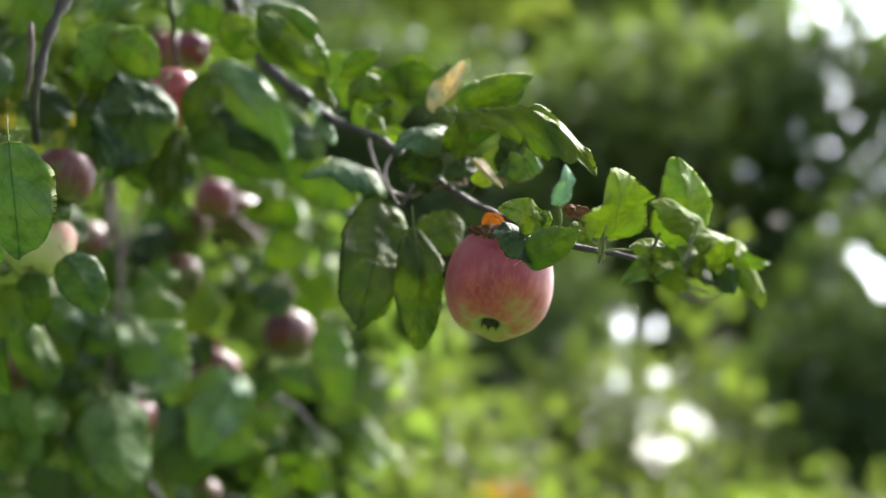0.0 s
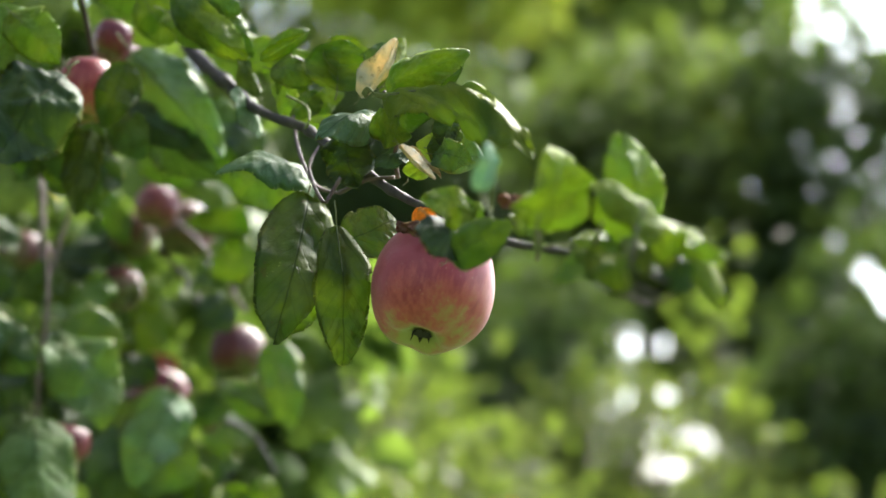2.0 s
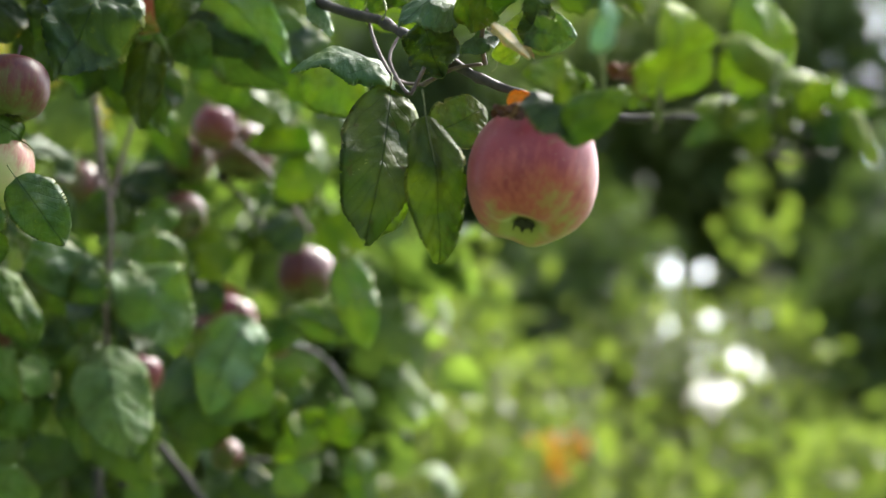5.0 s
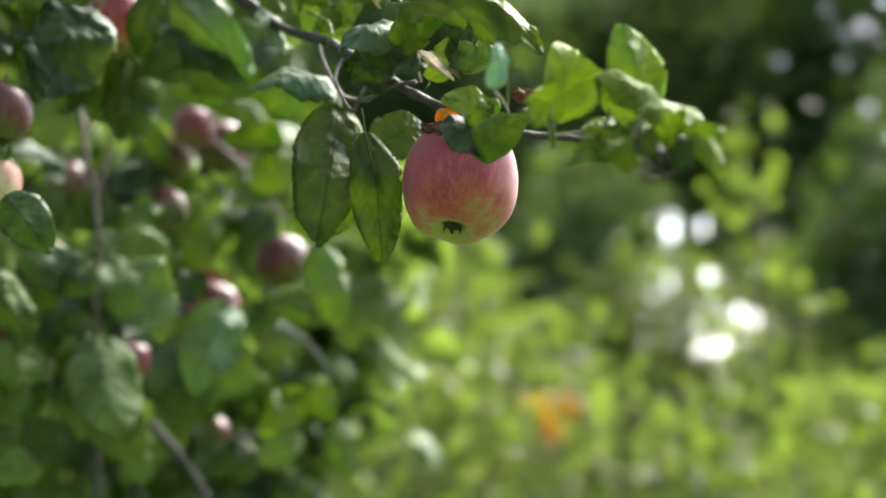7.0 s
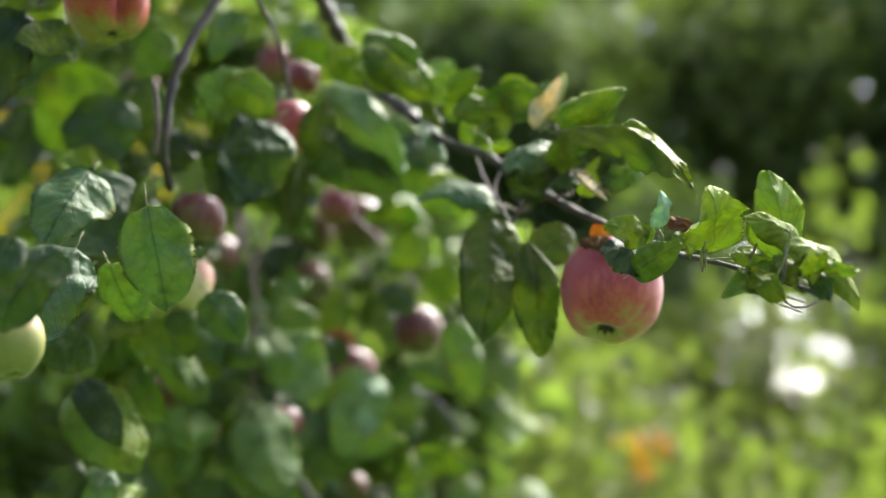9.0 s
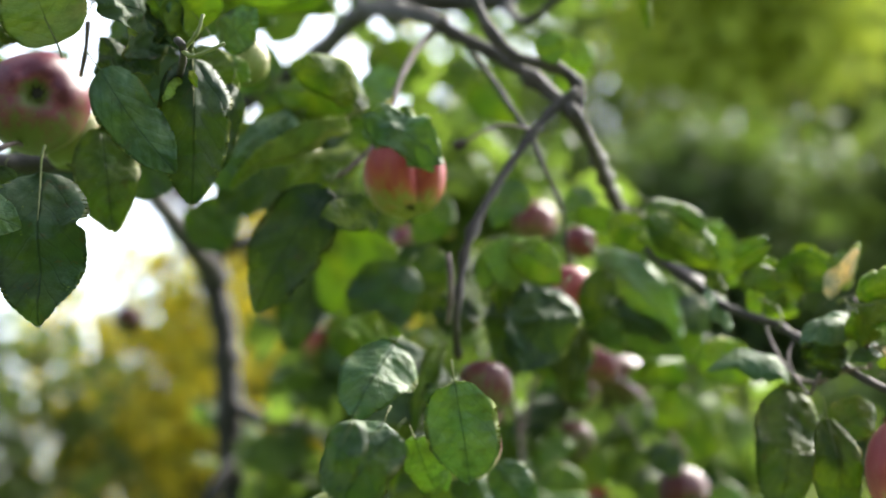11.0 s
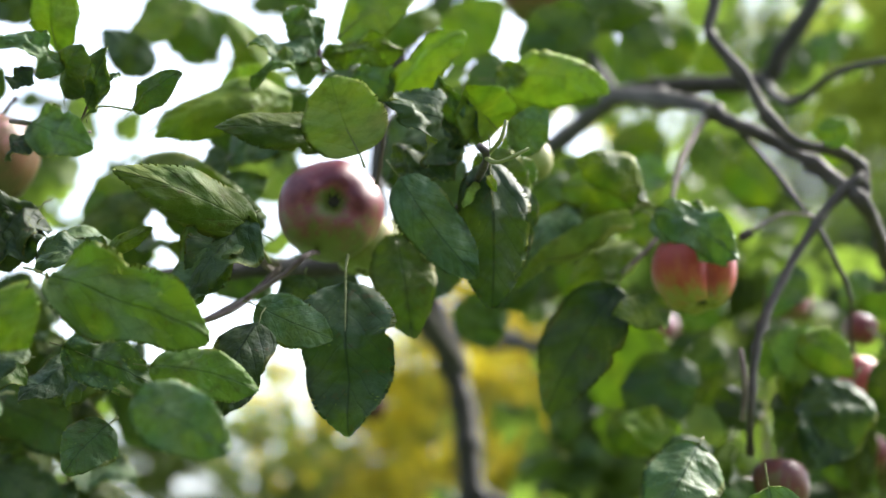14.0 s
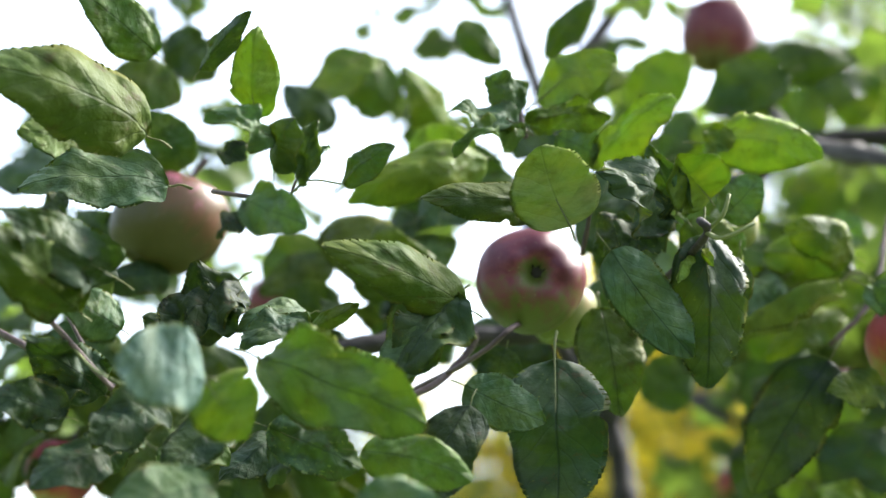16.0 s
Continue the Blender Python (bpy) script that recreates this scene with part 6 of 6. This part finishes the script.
leaf((-0.255, 0.189, 1.794), (-0.274, 0.190, 1.752), 0.0421, 0, "wavy", "olive", 0.3)
leaf((-0.246, 0.196, 1.753), (-0.269, 0.193, 1.728), 0.0316, 0, "flat", "lime", 0.3)
leaf((-0.278, 0.318, 1.922), (-0.242, 0.330, 1.897), 0.0416, 0, "flat", "olive", 0.3)
leaf((-0.255, 0.307, 1.987), (-0.282, 0.311, 1.949), 0.0357, 0, "flat", "leaf", 0.3)
leaf((-0.155, 0.541, 1.934), (-0.106, 0.551, 1.903), 0.0412, 0, "flat", "lime", 0.3)
leaf((-0.047, 0.257, 1.853), (-0.003, 0.261, 1.837), 0.0384, 0, "flat", "lime", 0.3)
leaf((-0.047, 0.610, 1.862), (-0.086, 0.612, 1.833), 0.0425, 0, "flat", "lime", 0.3)
leaf((-0.008, 0.202, 1.879), (0.025, 0.203, 1.875), 0.0158, 20, "roll", "young", 0.3)
leaf((-0.334, 0.198, 1.921), (-0.364, 0.185, 1.939), 0.0329, 0, "flat", "blue", 0.3)
tube("twig", [(-0.221, 0.491, 1.881), (-0.216, 0.497, 1.845), (-0.209, 0.502, 1.813), (-0.205, 0.507, 1.772), (-0.209, 0.519, 1.730), (-0.207, 0.541, 1.689)], [0.0024, 0.0022, 0.0021, 0.0021, 0.0020, 0.0019], M_TWIG, tree, seed=97, knobs=0.25, label="smooth purplish grey twig")
tube("twig", [(-0.194, 0.506, 1.872), (-0.202, 0.510, 1.841), (-0.207, 0.508, 1.809)], [0.0019, 0.0019, 0.0019], M_TWIG, tree, seed=98, knobs=0.25)
leaf((-0.374, 0.638, 2.338), (-0.426, 0.648, 2.284), 0.0673, 0, "flat", "leaf", 0.3)
leaf((-0.446, 0.493, 2.247), (-0.471, 0.504, 2.197), 0.0586, 0, "flat", "lime", 0.3)
leaf((-0.393, 0.617, 2.238), (-0.352, 0.638, 2.198), 0.0622, 0, "wavy", "lime", 0.3)
leaf((-0.312, 0.498, 2.304), (-0.332, 0.516, 2.250), 0.0512, 0, "fold", "lime", 0.3)
leaf((-0.431, 0.619, 2.208), (-0.469, 0.625, 2.159), 0.0622, 0, "flat", "lime", 0.3)
leaf((-0.233, 0.514, 2.293), (-0.190, 0.535, 2.250), 0.0586, 0, "fold", "leaf", 0.3)
leaf((-0.162, 0.549, 2.217), (-0.181, 0.565, 2.162), 0.0439, 0, "fold", "lime", 0.3)
leaf((-0.272, 0.550, 2.180), (-0.227, 0.569, 2.135), 0.0512, 0, "fold", "lime", 0.3)
leaf((-0.190, 0.478, 2.258), (-0.149, 0.479, 2.262), 0.0355, 0, "crumple", "blue", 0.3)
leaf((-0.264, 0.580, 2.251), (-0.298, 0.556, 2.301), 0.0528, 0, "flat", "lime", 0.3)
# leaves that close the gaps behind the wine-red and the olive apple
# the dark ones are added to stand for the deep shade there
leaf((-0.432, 0.036, 2.056), (-0.452, 0.038, 1.997), 0.0393, 0, "fold", "dark", 0.3)
leaf((-0.420, 0.088, 2.039), (-0.453, 0.095, 1.984), 0.0469, 0, "flat", "dark", 0.3)
leaf((-0.460, 0.074, 1.979), (-0.434, 0.089, 1.945), 0.0335, 0, "wavy", "leaf", 0.3)
leaf((-0.407, 0.080, 2.073), (-0.436, 0.084, 2.039), 0.0384, 0, "crumple", "dark", 0.3)
leaf((-0.351, 0.324, 1.996), (-0.388, 0.330, 1.936), 0.0605, 0, "flat", "dark", 0.3)
leaf((-0.276, 0.246, 1.917), (-0.310, 0.251, 1.854), 0.0605, 0, "flat", "dark", 0.3)
leaf((-0.366, 0.334, 1.932), (-0.394, 0.340, 1.863), 0.0554, 0, "wavy", "dark", 0.3)
leaf((-0.681, -0.107, 1.950), (-0.718, -0.127, 1.937), 0.0256, 0, "fold", "dark", 0.3)
leaf((-0.573, -0.213, 1.917), (-0.601, -0.230, 1.875), 0.0387, 0, "crumple", "dark", 0.2)
leaf((-0.733, -0.085, 1.973), (-0.756, -0.108, 1.994), 0.0285, 0, "wavy", "blue", 0.3)
leaf((-0.651, 0.071, 2.005), (-0.703, 0.051, 1.979), 0.0357, 0, "flat", "olive", 0.3)
leaf((-0.544, -0.182, 1.906), (-0.569, -0.214, 1.886), 0.0231, 0, "arch", "blue", 0.3)
leaf((-0.730, -0.131, 1.923), (-0.710, -0.113, 1.905), 0.0233, 0, "wavy", "dark", 0.3)
leaf((-0.794, -0.070, 1.991), (-0.766, -0.049, 1.984), 0.0256, 0, "flat", "leaf", 0.3)
leaf((-0.430, -0.352, 1.788), (-0.392, -0.333, 1.767), 0.0317, 0, "flat", "blue", 0.1)
leaf((-0.432, -0.222, 1.848), (-0.445, -0.229, 1.797), 0.0324, 0, "fold", "dark", 0.1)
leaf((-0.455, -0.223, 1.901), (-0.469, -0.229, 1.854), 0.0379, 0, "wavy", "blue", 0.1)
leaf((-0.344, 0.211, 2.190), (-0.411, 0.215, 2.165), 0.052, 10)
leaf((-0.449, 0.570, 2.328), (-0.397, 0.597, 2.290), 0.0700, 0, "flat", "lime", 0.3)
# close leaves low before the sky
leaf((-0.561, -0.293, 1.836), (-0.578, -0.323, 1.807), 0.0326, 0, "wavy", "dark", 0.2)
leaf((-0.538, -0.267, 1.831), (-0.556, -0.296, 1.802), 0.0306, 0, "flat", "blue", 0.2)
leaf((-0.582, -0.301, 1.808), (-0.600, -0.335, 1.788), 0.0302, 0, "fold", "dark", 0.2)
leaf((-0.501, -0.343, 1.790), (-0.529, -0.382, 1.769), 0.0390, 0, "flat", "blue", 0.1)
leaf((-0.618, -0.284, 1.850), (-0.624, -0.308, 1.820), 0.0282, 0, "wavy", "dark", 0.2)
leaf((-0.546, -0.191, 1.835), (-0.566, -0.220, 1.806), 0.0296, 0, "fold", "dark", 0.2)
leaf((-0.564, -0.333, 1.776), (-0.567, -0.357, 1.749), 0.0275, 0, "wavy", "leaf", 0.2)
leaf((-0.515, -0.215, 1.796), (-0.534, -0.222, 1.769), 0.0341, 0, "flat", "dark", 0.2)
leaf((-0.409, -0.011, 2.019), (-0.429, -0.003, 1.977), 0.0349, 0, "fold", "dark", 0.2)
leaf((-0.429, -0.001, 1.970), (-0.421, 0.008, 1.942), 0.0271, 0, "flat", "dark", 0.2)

# ---- rest of the crown ----
rng = random.Random(11)


def crown(name, boxes, size, mat, seed, label, parent):
    r = random.Random(seed)
    pts = []
    for centre, radii, clumps, per, tight in boxes:
        pts += clump_points(r, centre, radii, clumps, per, tight)
    return tagged(link(name, leaf_cloud(name, pts, size, r, mat), None, parent), label, kind="stuff")


crown("crown", [  # centre, half sizes, rosettes, leaves in each, spread
    ((-0.30, 1.08, 1.75), (0.36, 0.18, 0.38), 80, 6, 0.045),
    # deep mass added to block light from behind the crown
    ((-0.39, 1.50, 1.70), (0.34, 0.22, 0.42), 112, 6, 0.05),
    ((-0.12, 1.10, 1.55), (0.18, 0.16, 0.16), 18, 6, 0.045),
    ((-0.02, 1.15, 1.78), (0.075, 0.12, 0.17), 16, 6, 0.04),
    ((-0.66, 1.15, 1.60), (0.26, 0.14, 0.20), 34, 6, 0.045),
    ((-0.50, 1.05, 2.08), (0.12, 0.15, 0.16), 14, 6, 0.045),
    ((-1.3, 0.6, 1.52), (0.50, 0.25, 0.20), 24, 6, 0.05),
    ((-1.5, 0.9, 2.1), (0.3, 0.3, 0.4), 30, 5, 0.05),
], 0.08, M_CROWN, 3, "dense mass of green apple leaves", tree)
crown("crown", [
    ((-0.38, 0.95, 2.40), (0.23, 0.22, 0.22), 15, 5, 0.05),
    ((-0.34, 1.08, 2.20), (0.14, 0.12, 0.12), 14, 6, 0.045),
    ((-1.02, 0.65, 2.36), (0.42, 0.25, 0.20), 13, 5, 0.05),
    ((-0.75, 0.55, 2.55), (0.30, 0.25, 0.12), 4, 5, 0.05),
    # canopy out of view, added to shade the crown and fruit below
    ((-0.6, 1.0, 3.35), (0.9, 0.5, 0.2), 200, 6, 0.05),
    ((-0.6, 1.1, 3.04), (0.3, 0.2, 0.12), 26, 6, 0.04),
    ((-0.62, 0.45, 3.3), (0.62, 0.5, 0.25), 180, 6, 0.05),
], 0.08, M_CROWN, 5, "loose upper apple leaves with an unseen canopy added to cast shade", tree)


# limbs added to hold up the unseen shading canopy
tube("limb", [(-0.855, 1.173, 2.246), (-0.86, 1.22, 2.55), (-0.72, 1.28, 2.85), (-0.45, 1.2, 3.35)], [0.020, 0.018, 0.014, 0.008], M_BARKDARK, tree, seed=81)
tube("limb", [(-0.86, 1.22, 2.55), (-0.95, 1.15, 2.85), (-1.05, 1.1, 3.35)], [0.015, 0.012, 0.007], M_BARKDARK, tree, seed=82)
tube("limb", [(-0.72, 1.28, 2.85), (-0.6, 1.0, 3.08), (-0.55, 0.7, 3.24), (-0.4, 0.35, 3.36)], [0.013, 0.012, 0.010, 0.005], M_BARKDARK, tree, seed=83)
tube("limb", [(-0.6, 1.0, 3.08), (-0.85, 0.7, 3.22), (-1.0, 0.4, 3.34)], [0.010, 0.008, 0.005], M_BARKDARK, tree, seed=84)


def bush(name, centre, radii, clumps, per, tight, size, mat, seed, label, category, stems=6):
    """A shrub or tree: stems from the ground into a crown of many separate leaves."""
    r = random.Random(seed)
    root = new(name)
    root.location = (centre[0], centre[1], 0)
    tagged(root, label, category)
    c = Vector((0, 0, centre[2]))
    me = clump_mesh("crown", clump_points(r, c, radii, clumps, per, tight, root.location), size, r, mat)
    tagged(link("crown", me, None, root), kind="stuff")
    for k in range(stems):
        a, b = r.uniform(0, 6.28), r.uniform(0.2, 0.8)
        top = c + Vector((math.cos(a) * radii[0] * b, math.sin(a) * radii[1] * b, radii[2] * r.uniform(0.0, 0.8)))
        base = Vector((math.cos(a) * 0.03 * radii[0], math.sin(a) * 0.03 * radii[1], -0.05))
        mid = base.lerp(top, 0.5) + Vector((0, 0, radii[2] * 0.2))
        q = 0.0065 * (centre[2] + radii[2])
        tube("stem", [base, mid, top], [q, q * 0.6, q * 0.2], M_BARKDARK, root, 6, 0.2, seed + k)
    return root


# shrubs behind the apple tree
SHRUB = "light green leafy shrub behind the apple tree"
bush("shrub", (0.10, 4.1, 1.15), (0.75, 0.6, 1.20), 300, 10, 0.09, 0.075, M_SHRUB, 21, SHRUB, "shrub", 10)
bush("sapling", (1.37, 4.83, 1.85), (0.26, 0.22, 1.06), 30, 7, 0.06, 0.085, M_SAPLING, 71, "light yellow-green sapling behind the fruiting branch", "shrub", 5)
bush("shrub", (1.05, 4.3, 1.0), (0.7, 0.6, 0.95), 230, 10, 0.085, 0.075, M_SHRUB, 25, SHRUB, "shrub", 10)
bush("shrub", (2.6, 4.8, 0.9), (0.8, 0.6, 0.9), 200, 10, 0.09, 0.075, M_SHRUB, 22, SHRUB, "shrub", 10)
bush("shrub", (-0.9, 4.8, 1.2), (0.8, 0.6, 1.25), 240, 10, 0.09, 0.075, M_SHRUB, 23, SHRUB, "shrub", 10)
bush("shrub", (0.2, 7.5, 1.3), (1.25, 0.8, 1.3), 230, 12, 0.14, 0.12, M_SHRUB, 26, SHRUB, "shrub", 10)
bush("shrub", (3.2, 8.0, 1.0), (1.5, 0.8, 1.0), 220, 12, 0.14, 0.12, M_SHRUB, 27, SHRUB, "shrub", 10)
bush("golden_shrub", (-2.40, 6.0, 2.42), (0.85, 0.5, 0.92), 190, 10, 0.09, 0.09, M_GOLD, 29, "yellow-green young tree, sunlight painted into its leaf colour", "shrub", 8)
bush("golden_shrub", (-2.15, 6.4, 3.35), (0.28, 0.4, 0.55), 70, 10, 0.08, 0.09, M_GOLD, 72, "yellow-green young tree, sunlight painted into its leaf colour", "shrub", 3)
bush("golden_shrub", (-1.75, 6.6, 3.0), (0.5, 0.5, 1.6), 150, 10, 0.09, 0.09, M_GOLD, 24, "yellow-green young tree, sunlight painted into its leaf colour", "shrub", 8)
bush("shrub", (-1.5, 7.4, 2.2), (1.3, 0.7, 2.0), 560, 10, 0.12, 0.11, M_SHRUB, 28, SHRUB, "shrub", 8)
bush("shrub", (-2.2, 8.6, 2.3), (1.2, 0.7, 1.7), 380, 10, 0.12, 0.11, M_SHRUB, 43, SHRUB, "shrub", 8)
bush("shrub", (-3.3, 5.4, 2.1), (1.0, 0.4, 0.88), 350, 9, 0.07, 0.10, M_MIDTREE, 67, "dull green leafy shrub behind the apple tree", "shrub", 6)
# trees at the back
DARK, TALL = "dark green broad-leaved garden tree, added to block light where out of view", "tall light green tree far behind the garden"
bush("dark_tree", (1.2, 21, 4.6), (2.4, 2.2, 3.4), 420, 14, 0.34, 0.30, M_HEDGE, 31, DARK, "tree", 9)
bush("dark_tree", (-2.6, 23, 4.2), (2.6, 2.2, 3.2), 360, 14, 0.36, 0.32, M_HEDGE, 32, DARK, "tree", 9)
bush("dark_tree", (7.3, 21, 5.2), (2.7, 2.2, 4.9), 1000, 14, 0.34, 0.30, M_HEDGE, 33, DARK, "tree", 3)
bush("rounded_bush", (2.05, 15, 2.2), (1.1, 0.9, 2.2), 420, 12, 0.22, 0.20, M_HEDGE, 41, "dark green rounded bush at the back", "shrub", 9)
bush("rounded_bush", (5.7, 15, 2.6), (1.5, 0.9, 2.6), 480, 12, 0.22, 0.20, M_HEDGE, 42, "dark green rounded bush at the back", "shrub", 9)
bush("dark_tree", (0.6, 24, 6.6), (2.2, 2.0, 2.2), 240, 14, 0.34, 0.30, M_HEDGE, 40, DARK, "tree", 6)
bush("shrub", (3.0, 13.4, 2.35), (1.25, 0.5, 1.05), 170, 9, 0.17, 0.15, M_SHRUB, 63, SHRUB, "shrub", 2)
bush("shrub", (3.5, 13.8, 1.05), (1.5, 0.6, 1.25), 330, 9, 0.17, 0.15, M_SHRUB, 61, SHRUB, "shrub", 6)
bush("dark_tree", (0.2, 20, 6.6), (1.2, 1.0, 1.4), 230, 12, 0.3, 0.26, M_HEDGE, 64, DARK, "tree", 5)
bush("tall_tree", (1.4, 31, 14.2), (3.0, 2.5, 2.6), 330, 13, 0.5, 0.42, M_LIMETREE, 65, "yellow-green tree top far behind the garden, sunlight put into its colour", "tree", 4)
bush("shrub", (-2.9, 7.6, 2.4), (0.9, 0.5, 1.1), 170, 10, 0.11, 0.11, M_SHRUB, 66, SHRUB, "shrub", 6)
bush("dark_tree", (4.3, 22, 6.8), (2.3, 2.2, 2.4), 650, 14, 0.34, 0.30, M_MIDTREE, 37, DARK, "tree", 1)
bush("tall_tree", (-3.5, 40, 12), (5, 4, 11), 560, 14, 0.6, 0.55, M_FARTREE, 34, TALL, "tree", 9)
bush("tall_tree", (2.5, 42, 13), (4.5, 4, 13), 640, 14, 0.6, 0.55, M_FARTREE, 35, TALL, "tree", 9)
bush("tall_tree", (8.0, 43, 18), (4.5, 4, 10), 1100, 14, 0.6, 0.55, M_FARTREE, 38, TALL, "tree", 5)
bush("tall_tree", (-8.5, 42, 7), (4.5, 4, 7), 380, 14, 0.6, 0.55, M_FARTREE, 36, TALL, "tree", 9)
bush("shrub", (-3.1, 8.8, 1.9), (1.2, 0.7, 1.5), 420, 10, 0.12, 0.11, M_SHRUB, 44, SHRUB, "shrub", 8)
# unseen trees added behind and beside the way to block low sky light
for x, y, z, k in ((-11, -8, 4.4, 51), (-3, -13, 4.8, 52), (7, -12, 4.6, 53), (14, -3, 4.0, 54), (15, 8, 3.2, 55), (-16, -2, 4.4, 56), (15, -11, 4.6, 57)):
    bush("dark_tree", (x, y, z), (2.8, 2.0, z), 420, 13, 0.34, 0.34, M_HEDGE, k, DARK, "tree", 6)

# orange tufts added in front of the shrubs as painted warm sunlit patches
for x, z, s, k in ((0.49, 1.66, 0.04, 71), (0.55, 1.67, 0.025, 72), (0.50, 1.60, 0.03, 73)):
    bush("orange_patch", (x, 3.5, z), (s, s * 0.7, s * 1.3), 5, 4, 0.012, 0.035, M_SUNPATCH, k, "orange leaf tuft on a stem, standing in for a warm sunlit patch", "flower", 1)
